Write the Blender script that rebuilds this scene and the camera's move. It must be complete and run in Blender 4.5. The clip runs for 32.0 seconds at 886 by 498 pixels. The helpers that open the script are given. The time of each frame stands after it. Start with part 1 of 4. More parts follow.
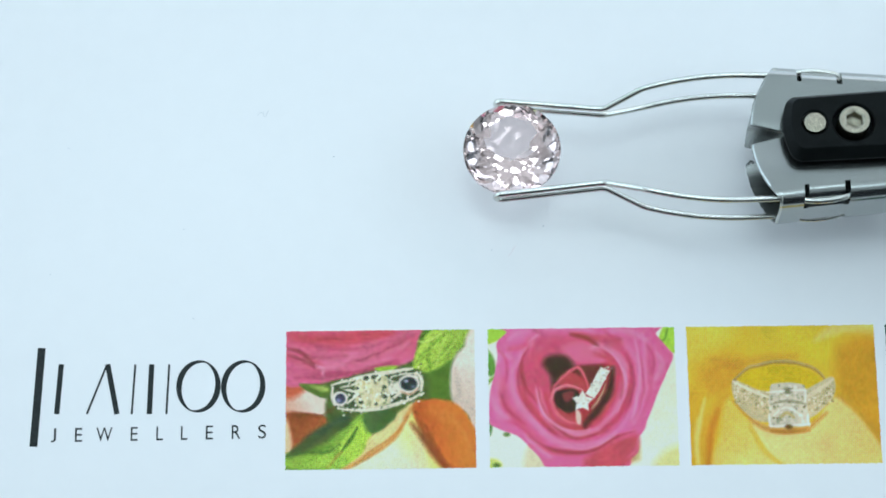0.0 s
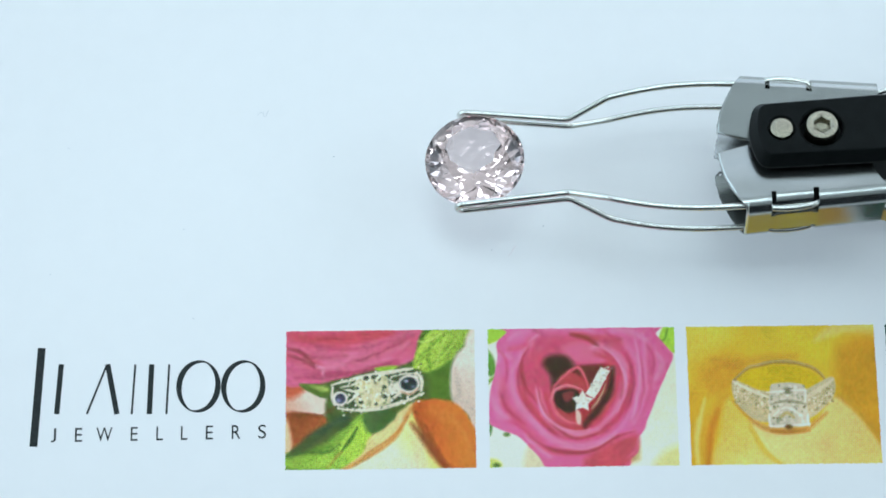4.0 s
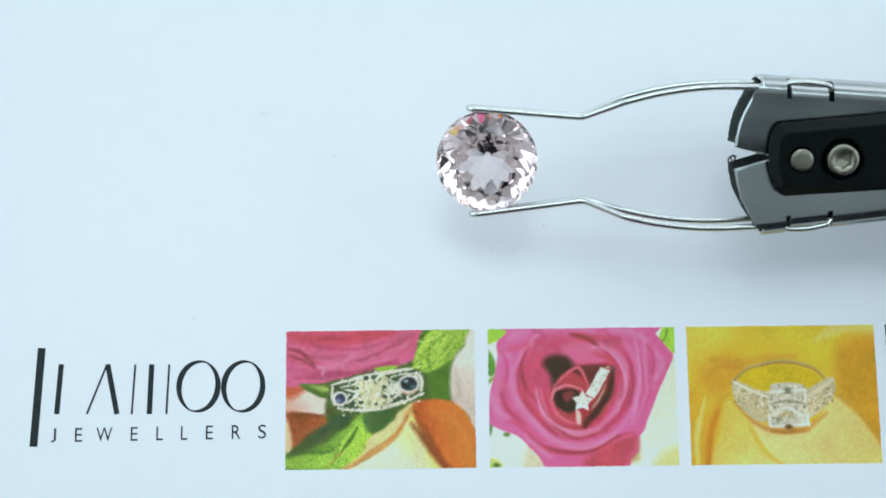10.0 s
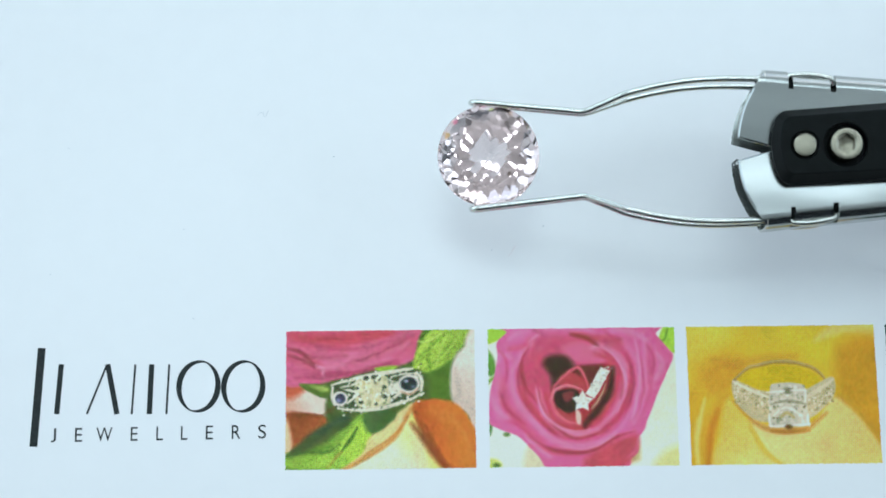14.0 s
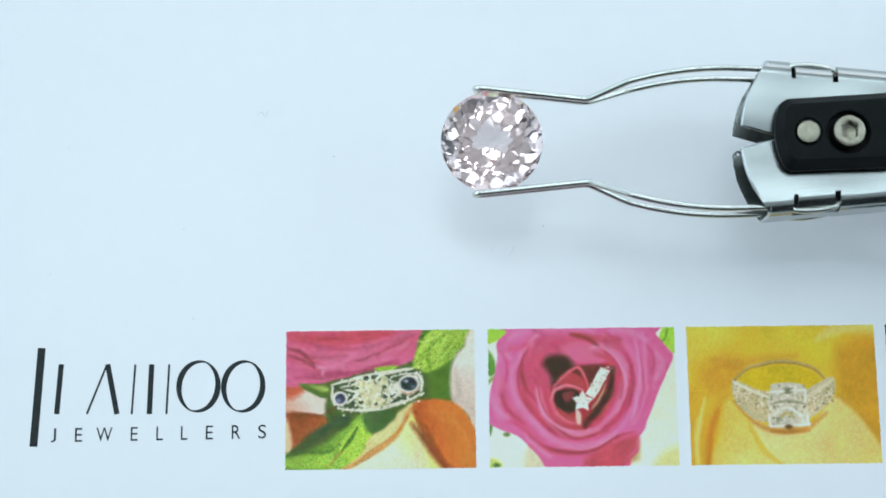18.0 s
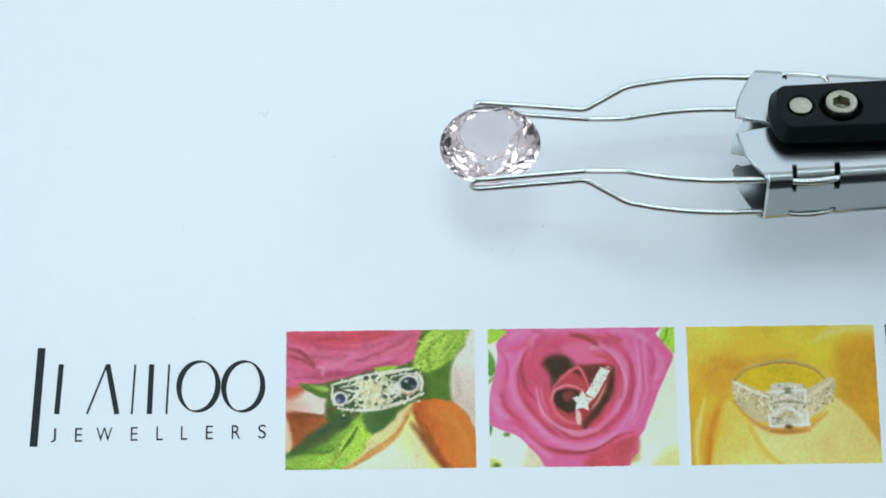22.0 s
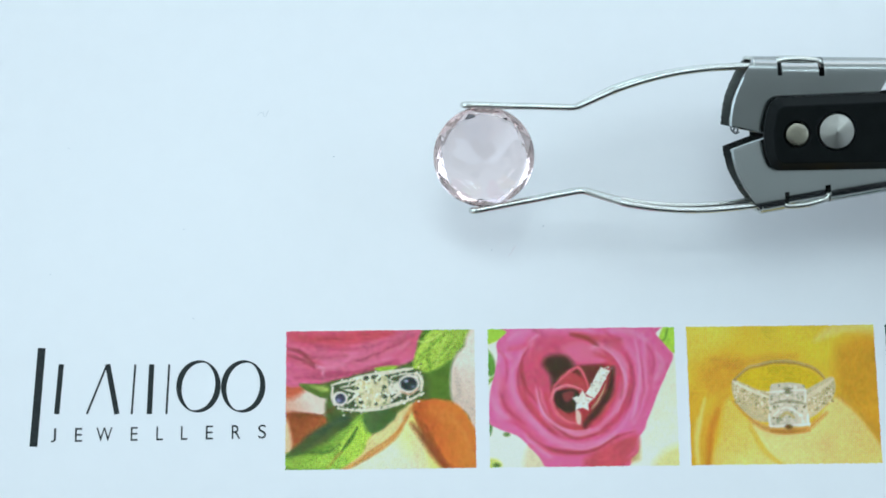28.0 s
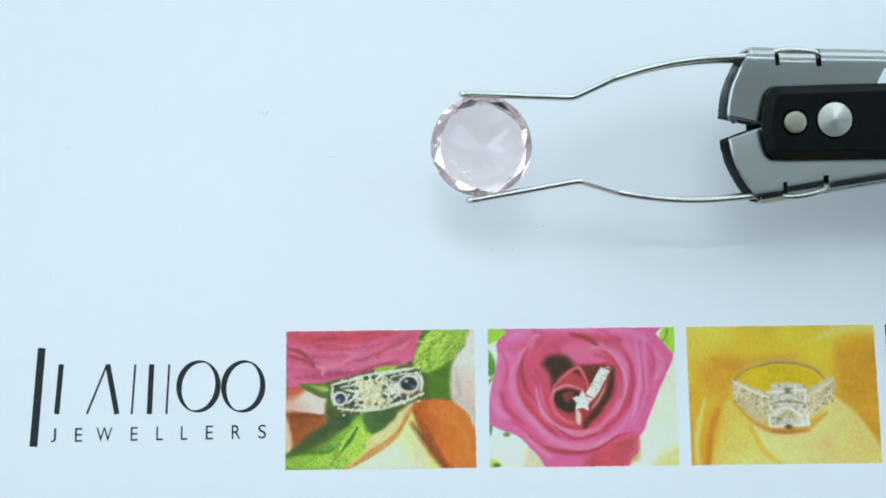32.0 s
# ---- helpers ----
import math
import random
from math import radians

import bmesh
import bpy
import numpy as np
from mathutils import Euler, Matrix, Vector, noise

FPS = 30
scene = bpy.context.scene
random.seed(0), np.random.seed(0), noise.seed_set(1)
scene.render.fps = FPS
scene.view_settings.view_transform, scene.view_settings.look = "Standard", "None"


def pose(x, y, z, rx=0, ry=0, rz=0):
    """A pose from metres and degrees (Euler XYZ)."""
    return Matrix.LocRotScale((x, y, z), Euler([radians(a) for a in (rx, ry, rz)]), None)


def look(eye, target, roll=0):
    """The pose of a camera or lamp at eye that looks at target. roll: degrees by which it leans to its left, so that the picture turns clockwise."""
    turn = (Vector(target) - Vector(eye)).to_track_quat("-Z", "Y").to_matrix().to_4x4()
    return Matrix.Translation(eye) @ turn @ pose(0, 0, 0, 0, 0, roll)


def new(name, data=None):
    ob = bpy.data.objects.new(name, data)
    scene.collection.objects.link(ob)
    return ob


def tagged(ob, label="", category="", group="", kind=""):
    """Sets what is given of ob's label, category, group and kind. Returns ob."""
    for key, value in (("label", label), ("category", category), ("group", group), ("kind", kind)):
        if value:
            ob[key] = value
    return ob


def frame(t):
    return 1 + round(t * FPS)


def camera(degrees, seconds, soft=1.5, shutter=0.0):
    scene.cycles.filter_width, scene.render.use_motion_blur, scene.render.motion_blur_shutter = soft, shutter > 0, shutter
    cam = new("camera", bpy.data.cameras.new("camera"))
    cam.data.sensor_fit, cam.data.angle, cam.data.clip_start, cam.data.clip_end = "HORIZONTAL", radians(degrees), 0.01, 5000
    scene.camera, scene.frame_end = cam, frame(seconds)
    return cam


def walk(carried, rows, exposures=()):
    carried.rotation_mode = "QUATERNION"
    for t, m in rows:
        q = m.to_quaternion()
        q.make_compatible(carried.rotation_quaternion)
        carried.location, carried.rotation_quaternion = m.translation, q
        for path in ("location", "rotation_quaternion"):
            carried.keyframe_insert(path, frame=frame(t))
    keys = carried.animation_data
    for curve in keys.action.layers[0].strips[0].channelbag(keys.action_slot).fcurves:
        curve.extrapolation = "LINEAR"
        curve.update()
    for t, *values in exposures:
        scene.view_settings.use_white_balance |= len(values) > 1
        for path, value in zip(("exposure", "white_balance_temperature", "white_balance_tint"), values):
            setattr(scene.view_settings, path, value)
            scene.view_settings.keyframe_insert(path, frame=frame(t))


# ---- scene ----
MM = 0.001

cam = camera(29.28, 32.0, soft=1.7, shutter=0.5)
cam.data.dof.use_dof, cam.data.dof.focus_distance, cam.data.dof.aperture_fstop = True, 0.132, 57
EYE = look((0, -0.0292, 0.13334), (0, 0, 0))
walk(cam, [(0.0, EYE), (32.0, EYE)], exposures=[(0.0, 0.0), (32.0, 0.0)])


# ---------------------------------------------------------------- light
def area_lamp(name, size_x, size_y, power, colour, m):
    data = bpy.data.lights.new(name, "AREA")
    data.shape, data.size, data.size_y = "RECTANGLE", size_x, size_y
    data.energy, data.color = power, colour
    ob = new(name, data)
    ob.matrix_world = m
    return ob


world = bpy.data.worlds.new("daylight")
scene.world = world
world.use_nodes = True
sky = world.node_tree.nodes.new("ShaderNodeTexSky")
sky.sky_type, sky.sun_disc = "NISHITA", False
sky.sun_elevation, sky.sun_rotation = radians(40), radians(30)
world.node_tree.nodes["Background"].inputs["Strength"].default_value = 0.1
world.node_tree.links.new(sky.outputs[0], world.node_tree.nodes["Background"].inputs["Color"])

# overhead lamps out of view, placed to suit the glare and the prong shadows
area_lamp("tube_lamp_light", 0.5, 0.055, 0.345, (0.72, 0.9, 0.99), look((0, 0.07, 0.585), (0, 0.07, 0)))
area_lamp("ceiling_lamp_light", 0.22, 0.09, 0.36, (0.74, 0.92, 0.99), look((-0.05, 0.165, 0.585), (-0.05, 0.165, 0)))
area_lamp("unseen_side_light", 0.78, 0.44, 1.08, (0.706, 0.887, 0.992), look((0, 0.49, 0.28), (0, 0, 0.28)))
# side fills added to brighten the card; no window is known here
area_lamp("unseen_side_light", 0.56, 0.44, 1.7, (0.706, 0.887, 0.992), look((-0.44, 0.12, 0.3), (0, 0.12, 0.3)))
area_lamp("unseen_side_light", 0.56, 0.44, 1.52, (0.706, 0.887, 0.992), look((0.44, 0.12, 0.3), (0, 0.12, 0.3)))
scene.cycles.caustics_refractive = scene.cycles.caustics_reflective = True


# ---------------------------------------------------------------- materials
def lin(c):
    return tuple(((v / 255 + 0.055) / 1.055) ** 2.4 if v > 10 else v / 255 / 12.92 for v in c)


def material(name, colour, rough=0.5, metal=0.0, scale=0.0, vary=0.0, bump=0.0, grain=None, rough_vary=0.0, coat=0.0):
    """A surface with cloudy variation at two scales, a fine bump and a changing gloss. scale: features per metre."""
    m = bpy.data.materials.new(name)
    m.use_nodes = True
    nt = m.node_tree
    b = nt.nodes["Principled BSDF"]
    b.inputs["Base Color"].default_value = (*colour, 1)
    b.inputs["Roughness"].default_value = rough
    b.inputs["Metallic"].default_value = metal
    b.inputs["Coat Weight"].default_value = coat
    if scale:
        tc = nt.nodes.new("ShaderNodeTexCoord")
        mp = nt.nodes.new("ShaderNodeMapping")
        mp.inputs["Scale"].default_value = grain or (1, 1, 1)
        nt.links.new(tc.outputs["Object"], mp.inputs["Vector"])
        coarse, fine = nt.nodes.new("ShaderNodeTexNoise"), nt.nodes.new("ShaderNodeTexNoise")
        for n, s, d in ((coarse, scale, 3), (fine, scale * 9, 2)):
            n.inputs["Scale"].default_value, n.inputs["Detail"].default_value = s, d
            nt.links.new(mp.outputs[0], n.inputs["Vector"])
        both = nt.nodes.new("ShaderNodeMath")
        both.operation = "ADD"
        nt.links.new(coarse.outputs["Fac"], both.inputs[0])
        nt.links.new(fine.outputs["Fac"], both.inputs[1])
        rng = nt.nodes.new("ShaderNodeMapRange")
        rng.inputs["From Min"].default_value, rng.inputs["From Max"].default_value = 0.6, 1.4
        rng.inputs["To Min"].default_value, rng.inputs["To Max"].default_value = 1 - vary, 1 + vary
        nt.links.new(both.outputs[0], rng.inputs["Value"])
        mix = nt.nodes.new("ShaderNodeMix")
        mix.data_type, mix.blend_type = "RGBA", "MULTIPLY"
        mix.inputs[0].default_value = 1
        mix.inputs[6].default_value = (*colour, 1)
        nt.links.new(rng.outputs[0], mix.inputs[7])
        nt.links.new(mix.outputs[2], b.inputs["Base Color"])
        if rough_vary:
            rr = nt.nodes.new("ShaderNodeMapRange")
            rr.inputs["From Min"].default_value, rr.inputs["From Max"].default_value = 0.6, 1.4
            rr.inputs["To Min"].default_value, rr.inputs["To Max"].default_value = max(0, rough - rough_vary), rough + rough_vary
            nt.links.new(both.outputs[0], rr.inputs["Value"])
            nt.links.new(rr.outputs[0], b.inputs["Roughness"])
        if bump:
            bp = nt.nodes.new("ShaderNodeBump")
            bp.inputs["Strength"].default_value, bp.inputs["Distance"].default_value = bump, 0.00005
            nt.links.new(both.outputs[0], bp.inputs["Height"])
            nt.links.new(bp.outputs[0], b.inputs["Normal"])
    return m


PAPER = material("coated_card", (0.8, 0.8, 0.805), 0.32, 0, 60, 0.012, 0.02, rough_vary=0.03)
INK = material("dark_grey_ink", (0.022, 0.026, 0.026), 0.5, 0, 3500, 0.5, 0.1)
INK.node_tree.nodes["Principled BSDF"].inputs["Specular IOR Level"].default_value = 0.15
CHROME = material("nickel_plated_sheet", (0.39, 0.408, 0.4), 0.22, 1, 300, 0.04, 0.001, (0.2, 1, 1), rough_vary=0.03)
def dented(mat, scale, depth, crown, stretch=(1, 1, 1)):
    """Gives a sheet the broad, shallow unevenness of bent metal; crown: how far it rounds off towards its bent sides, per metre."""
    nt = mat.node_tree
    tc, mp = nt.nodes.new("ShaderNodeTexCoord"), nt.nodes.new("ShaderNodeMapping")
    mp.inputs["Scale"].default_value = stretch
    n, bp = nt.nodes.new("ShaderNodeTexNoise"), nt.nodes.new("ShaderNodeBump")
    xyz, away, square, total = nt.nodes.new("ShaderNodeSeparateXYZ"), nt.nodes.new("ShaderNodeMath"), nt.nodes.new("ShaderNodeMath"), nt.nodes.new("ShaderNodeMath")
    away.operation, square.operation, total.operation = "ABSOLUTE", "POWER", "MULTIPLY_ADD"
    square.inputs[1].default_value = 2
    total.inputs[1].default_value = -crown / depth
    n.inputs["Scale"].default_value, n.inputs["Detail"].default_value = scale, 1
    bp.inputs["Strength"].default_value, bp.inputs["Distance"].default_value = 1, depth
    b = nt.nodes["Principled BSDF"]
    nt.links.new(tc.outputs["Object"], mp.inputs["Vector"])
    nt.links.new(mp.outputs[0], n.inputs["Vector"])
    nt.links.new(tc.outputs["Object"], xyz.inputs[0])
    nt.links.new(xyz.outputs["Y"], away.inputs[0])
    nt.links.new(away.outputs[0], square.inputs[0])
    nt.links.new(square.outputs[0], total.inputs[0])
    nt.links.new(n.outputs["Fac"], total.inputs[2])
    nt.links.new(total.outputs[0], bp.inputs["Height"])
    nt.links.new(b.inputs["Normal"].links[0].from_socket, bp.inputs["Normal"])
    nt.links.new(bp.outputs[0], b.inputs["Normal"])


dented(CHROME, 190, 0.0002, 3, (0.5, 1, 1))
CUT = material("raw_cut_steel", (0.16, 0.17, 0.17), 0.4, 1, 2500, 0.5, 0.9)
WIRE = material("polished_steel_wire", (0.66, 0.67, 0.63), 0.21, 1, 900, 0.05, 0.04, (0.1, 1, 1), rough_vary=0.03)
BLACK = material("satin_black_plastic", (0.006, 0.0075, 0.0075), 0.34, 0, 900, 0.3, 0.12, rough_vary=0.06)
BLACK.node_tree.nodes["Principled BSDF"].inputs["Specular IOR Level"].default_value = 0.07
SCREW = material("turned_steel", (0.34, 0.318, 0.25), 0.26, 1, 1800, 0.2, 0.5)
TURNED = material("lathe_turned_steel", (0.5, 0.49, 0.45), 0.3, 1, 1500, 0.08, 0.15)
TURNED.node_tree.nodes["Principled BSDF"].inputs["Anisotropic"].default_value = 0.85
tan = TURNED.node_tree.nodes.new("ShaderNodeTangent")
tan.direction_type, tan.axis = "RADIAL", "Z"
TURNED.node_tree.links.new(tan.outputs[0], TURNED.node_tree.nodes["Principled BSDF"].inputs["Tangent"])
WHITE = material("white_laminate", (0.8, 0.8, 0.79), 0.45, 0, 8, 0.03, 0.1)
CEILING = material("grey_ceiling_board", (0.79, 0.79, 0.77), 0.8, 0, 3, 0.05, 0.2)
PAINT = material("white_wall_paint", (0.86, 0.86, 0.85), 0.8, 0, 3, 0.03, 0.2)
DARK = material("dark_reflection_surface", (0.035, 0.037, 0.045), 0.8, 0, 3, 0.08, 0.2)
FLOOR = material("dark_floor", (0.04, 0.042, 0.048), 0.6, 0, 4, 0.15, 0.2)
DUST = material("grey_dust", (0.42, 0.45, 0.48), 0.9, 0, 5000, 0.3)
FIBRE = material("pink_fibre", (0.72, 0.55, 0.58), 0.9, 0, 5000, 0.3)
FRAME = material("white_enamel", (0.8, 0.8, 0.8), 0.4, 0, 5, 0.03)


def gem_material():
    m = bpy.data.materials.new("pale_pink_crystal")
    m.use_nodes = True
    nt = m.node_tree
    nt.nodes.remove(nt.nodes["Principled BSDF"])
    g = nt.nodes.new("ShaderNodeBsdfGlass")
    g.inputs["Color"].default_value = (1.0, 0.934, 0.93, 1)
    g.inputs["Roughness"].default_value = 0.0
    g.inputs["IOR"].default_value = 1.59
    nt.links.new(g.outputs[0], nt.nodes["Material Output"].inputs["Surface"])
    return m


GEM = gem_material()


def print_material():
    """Ink on paper: the picture's colours from the mesh, broken up by a fine printing screen."""
    m = bpy.data.materials.new("screen_printed_picture")
    m.use_nodes = True
    nt = m.node_tree
    b = nt.nodes["Principled BSDF"]
    b.inputs["Roughness"].default_value = 0.45
    b.inputs["Specular IOR Level"].default_value = 0.1
    col = nt.nodes.new("ShaderNodeVertexColor")
    col.layer_name = "ink"
    tc = nt.nodes.new("ShaderNodeTexCoord")
    grain = nt.nodes.new("ShaderNodeTexNoise")
    grain.inputs["Scale"].default_value = 5200
    nt.links.new(tc.outputs["Object"], grain.inputs["Vector"])
    split, join = nt.nodes.new("ShaderNodeSeparateColor"), nt.nodes.new("ShaderNodeCombineColor")
    nt.links.new(col.outputs["Color"], split.inputs[0])
    # one screen of dots for each ink, each at its own angle
    for channel, turn, depth in ((0, 18, 1), (1, 47, 0.9), (2, 3, 0.4)):
        total = grain.outputs["Fac"]
        for side in (0, 90):
            mp = nt.nodes.new("ShaderNodeMapping")
            mp.inputs["Rotation"].default_value = (0, 0, radians(turn + side))
            nt.links.new(tc.outputs["Object"], mp.inputs["Vector"])
            w = nt.nodes.new("ShaderNodeTexWave")
            w.inputs["Scale"].default_value = 1900
            w.inputs["Distortion"].default_value = 0.7
            nt.links.new(mp.outputs[0], w.inputs["Vector"])
            add = nt.nodes.new("ShaderNodeMath")
            add.operation = "ADD"
            nt.links.new(total, add.inputs[0])
            nt.links.new(w.outputs["Fac"], add.inputs[1])
            total = add.outputs[0]
        rng = nt.nodes.new("ShaderNodeMapRange")
        rng.inputs["From Min"].default_value, rng.inputs["From Max"].default_value = 0.4, 2.4
        rng.inputs["To Min"].default_value, rng.inputs["To Max"].default_value = 1.1 * depth, -0.62 * depth
        nt.links.new(total, rng.inputs["Value"])
        cover, power = nt.nodes.new("ShaderNodeMath"), nt.nodes.new("ShaderNodeMath")
        cover.operation = power.operation = "MULTIPLY_ADD"
        cover.inputs[1].default_value, cover.inputs[2].default_value = -1.15, 1
        power.inputs[2].default_value = 1
        nt.links.new(split.outputs[channel], cover.inputs[0])
        nt.links.new(cover.outputs[0], power.inputs[0])
        nt.links.new(rng.outputs[0], power.inputs[1])
        dot = nt.nodes.new("ShaderNodeMath")
        dot.operation = "POWER"
        nt.links.new(split.outputs[channel], dot.inputs[0])
        nt.links.new(power.outputs[0], dot.inputs[1])
        nt.links.new(dot.outputs[0], join.inputs[channel])
    nt.links.new(join.outputs[0], b.inputs["Base Color"])
    return m


PRINT = print_material()


# ---------------------------------------------------------------- mesh helpers
def finish(bm, name, mat, smooth=False):
    bmesh.ops.recalc_face_normals(bm, faces=bm.faces)
    me = bpy.data.meshes.new(name)
    bm.to_mesh(me)
    bm.free()
    me.materials.append(mat)
    if smooth:
        me.polygons.foreach_set("use_smooth", [True] * len(me.polygons))
        me.set_sharp_from_angle(angle=radians(38))
        for f in me.polygons:
            if len(f.vertices) > 30:
                f.use_smooth = False
    return me


def part(name, bm, mat, parent, label="", smooth=False):
    ob = new(name, finish(bm, name, mat, smooth))
    ob.parent = parent
    if label:
        ob["label"] = label
    return ob


def box(bm, x0, x1, y0, y1, z0, z1, bevel=0.0):
    r = bmesh.ops.create_cube(bm, size=1)
    bmesh.ops.transform(bm, matrix=Matrix.Translation(((x0 + x1) / 2, (y0 + y1) / 2, (z0 + z1) / 2)) @ Matrix.Diagonal((x1 - x0, y1 - y0, z1 - z0, 1)), verts=r["verts"])
    if bevel:
        edges = list({e for v in r["verts"] for e in v.link_edges})
        bmesh.ops.bevel(bm, geom=edges, offset=bevel, segments=2, profile=0.6, affect="EDGES")
    return bm


def rings(bm, loops, cap=True):
    """Skins a row of equal closed loops of points."""
    vs = [[bm.verts.new(p) for p in loop] for loop in loops]
    n = len(vs[0])
    for a, b in zip(vs, vs[1:]):
        for i in range(n):
            bm.faces.new((a[i], a[(i + 1) % n], b[(i + 1) % n], b[i]))
    if cap:
        bm.faces.new(vs[0][::-1])
        bm.faces.new(vs[-1])
    return vs


def slab(bm, outline, z0, z1, bevel=0.0):
    """A plate with that outline in x and y."""
    if bevel:
        inner = inset(outline, bevel)
        s = 1 if z1 > z0 else -1
        return rings(bm, [[(x, y, z0) for x, y in inner], [(x, y, z0 + s * bevel) for x, y in outline], [(x, y, z1 - s * bevel) for x, y in outline], [(x, y, z1) for x, y in inner]])
    return rings(bm, [[(x, y, z0) for x, y in outline], [(x, y, z1) for x, y in outline]])


def inset(outline, d):
    n, out = len(outline), []
    area = sum(outline[i][0] * outline[(i + 1) % n][1] - outline[(i + 1) % n][0] * outline[i][1] for i in range(n))
    s = 1 if area > 0 else -1
    for i in range(n):
        p, q, r = (Vector(outline[(i + k) % n]) for k in (-1, 0, 1))
        a, b = (q - p).normalized(), (r - q).normalized()
        na, nb = Vector((-a.y, a.x)) * s, Vector((-b.y, b.x)) * s
        m = (na + nb).normalized()
        out.append(tuple(q + m * (d / max(0.4, m.dot(na)))))
    return out


def smooth_line(pts, steps=8, closed=False):
    """A Catmull-Rom line through points."""
    n, out = len(pts), []
    pts = [Vector(p) for p in pts]
    for i in range(n if closed else n - 1):
        if closed:
            a, b, c, d = (pts[(i + k) % n] for k in (-1, 0, 1, 2))
        else:
            a, b, c, d = pts[max(i - 1, 0)], pts[i], pts[i + 1], pts[min(i + 2, n - 1)]
        for k in range(steps):
            t = k / steps
            out.append(0.5 * (2 * b + (c - a) * t + (2 * a - 5 * b + 4 * c - d) * t * t + (3 * b - a - 3 * c + d) * t ** 3))
    if not closed:
        out.append(pts[-1])
    return out


def fillet(pts, radii, steps=5):
    """A broken line with rounded corners."""
    pts = [Vector(p) for p in pts]
    out = [pts[0]]
    for p, q, r, d in zip(pts, pts[1:], pts[2:], radii):
        a, b = q + (p - q).normalized() * d, q + (r - q).normalized() * d
        for k in range(steps + 1):
            t = k / steps
            out.append(a * (1 - t) ** 2 + q * 2 * t * (1 - t) + b * t * t)
    out.append(pts[-1])
    return out


def tube(bm, path, radius, sides=12, flat=1.0):
    path = [Vector(p) for p in path]
    loops, side = [], None
    for i, p in enumerate(path):
        d = (path[min(i + 1, len(path) - 1)] - path[max(i - 1, 0)]).normalized()
        if side is None:
            side = d.orthogonal().normalized()
        side = (side - d * side.dot(d)).normalized()
        up = d.cross(side)
        loops.append([tuple(p + (side * math.cos(a) + up * math.sin(a) * flat) * radius) for a in (2 * math.pi * k / sides for k in range(sides))])
    rings(bm, loops)
    return bm


def lathe(bm, profile, centre, sides=40):
    """A turned body round an axis along z through centre; profile: radius and z from the axis outwards, closed at both ends on the axis."""
    cx, cy = centre
    loops = [[(cx + r * math.cos(2 * math.pi * k / sides), cy + r * math.sin(2 * math.pi * k / sides), z) for k in range(sides)] for r, z in profile]
    rings(bm, loops)
    return bm


# ---------------------------------------------------------------- the unseen room round the table, white to bounce light, dark for dark reflections
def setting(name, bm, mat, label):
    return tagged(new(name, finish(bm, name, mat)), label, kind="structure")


setting("floor", box(bmesh.new(), -0.7, 0.7, -0.9, 0.7, -0.8, -0.75), FLOOR, "plain unseen floor, kept dark for the reflections")
# low ceiling out of view, pale so that it bounces light down
bm = bmesh.new()
box(bm, -0.5, 0.5, -0.42, 0.6, 0.62, 0.66)
setting("ceiling", bm, CEILING, "plain light grey unseen ceiling that bounces light")
# dark surfaces out of view, added so that metal and stone reflect darkness
setting("unseen_dark_panel", box(bmesh.new(), -0.5, 0.5, -0.74, -0.42, 0.62, 0.66), DARK, "unseen dark panel overhead, added for dark reflections")
setting("wall_south", box(bmesh.new(), -0.5, 0.5, -0.74, -0.7, -0.75, 0.62), DARK, "unseen dark wall, added for dark reflections")
# walls out of view, white to throw light back, open for the added side lights
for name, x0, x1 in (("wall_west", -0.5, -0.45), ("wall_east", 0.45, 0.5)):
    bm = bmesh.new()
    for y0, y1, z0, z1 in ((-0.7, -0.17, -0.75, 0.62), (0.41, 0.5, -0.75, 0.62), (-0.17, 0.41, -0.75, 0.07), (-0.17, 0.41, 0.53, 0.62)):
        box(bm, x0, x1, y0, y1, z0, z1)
    setting(name, bm, PAINT, "plain white unseen side wall, open where the added light stands")
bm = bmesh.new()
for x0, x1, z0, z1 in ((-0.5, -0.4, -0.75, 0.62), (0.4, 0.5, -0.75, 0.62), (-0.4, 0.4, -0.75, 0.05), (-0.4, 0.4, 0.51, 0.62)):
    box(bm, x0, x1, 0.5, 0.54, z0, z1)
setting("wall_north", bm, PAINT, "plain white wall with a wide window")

# table out of view: white to bounce light up, short in front for dark reflections
table = tagged(new("table"), "plain white laminate unseen work table under the card, bouncing light", "table")
table.location = (0, 0, -0.0004)
part("tabletop", box(bmesh.new(), -0.44, 0.44, -0.062, 0.46, -0.03, 0, 0.004), WHITE, table)
for x in (-0.4, 0.4):
    for y in (-0.02, 0.42):
        part("leg", box(bmesh.new(), x - 0.03, x + 0.03, y - 0.03, y + 0.03, -0.7496, -0.03, 0.003), WHITE, table)

for name, label, x, y, half_x, half_y in (("ceiling_lamp", "flat white ceiling lamp with a lit diffuser", -0.05, 0.165, 0.125, 0.05), ("tube_lamp", "long narrow white tube lamp under the ceiling", 0, 0.07, 0.27, 0.037)):
    lamp = tagged(new(name), label, "lamp")
    lamp.location = (x, y, 0.62)
    part("housing", box(bmesh.new(), -half_x, half_x, -half_y, half_y, -0.03, 0, 0.003), FRAME, lamp)

# ---------------------------------------------------------------- the printed card
CARD = pose(-0.01247, -0.00673, 0, 0, 0, 0.68)
card = tagged(new("printed_card"), "glossy white printed jewellery card with flower pictures lying flat", "card")
card.matrix_world = CARD


def on_card(x, y):
    """A place of the table, in millimetres, in the card's own plane."""
    p = CARD.inverted() @ Vector((x * MM, y * MM, 0))
    return p.x, p.y


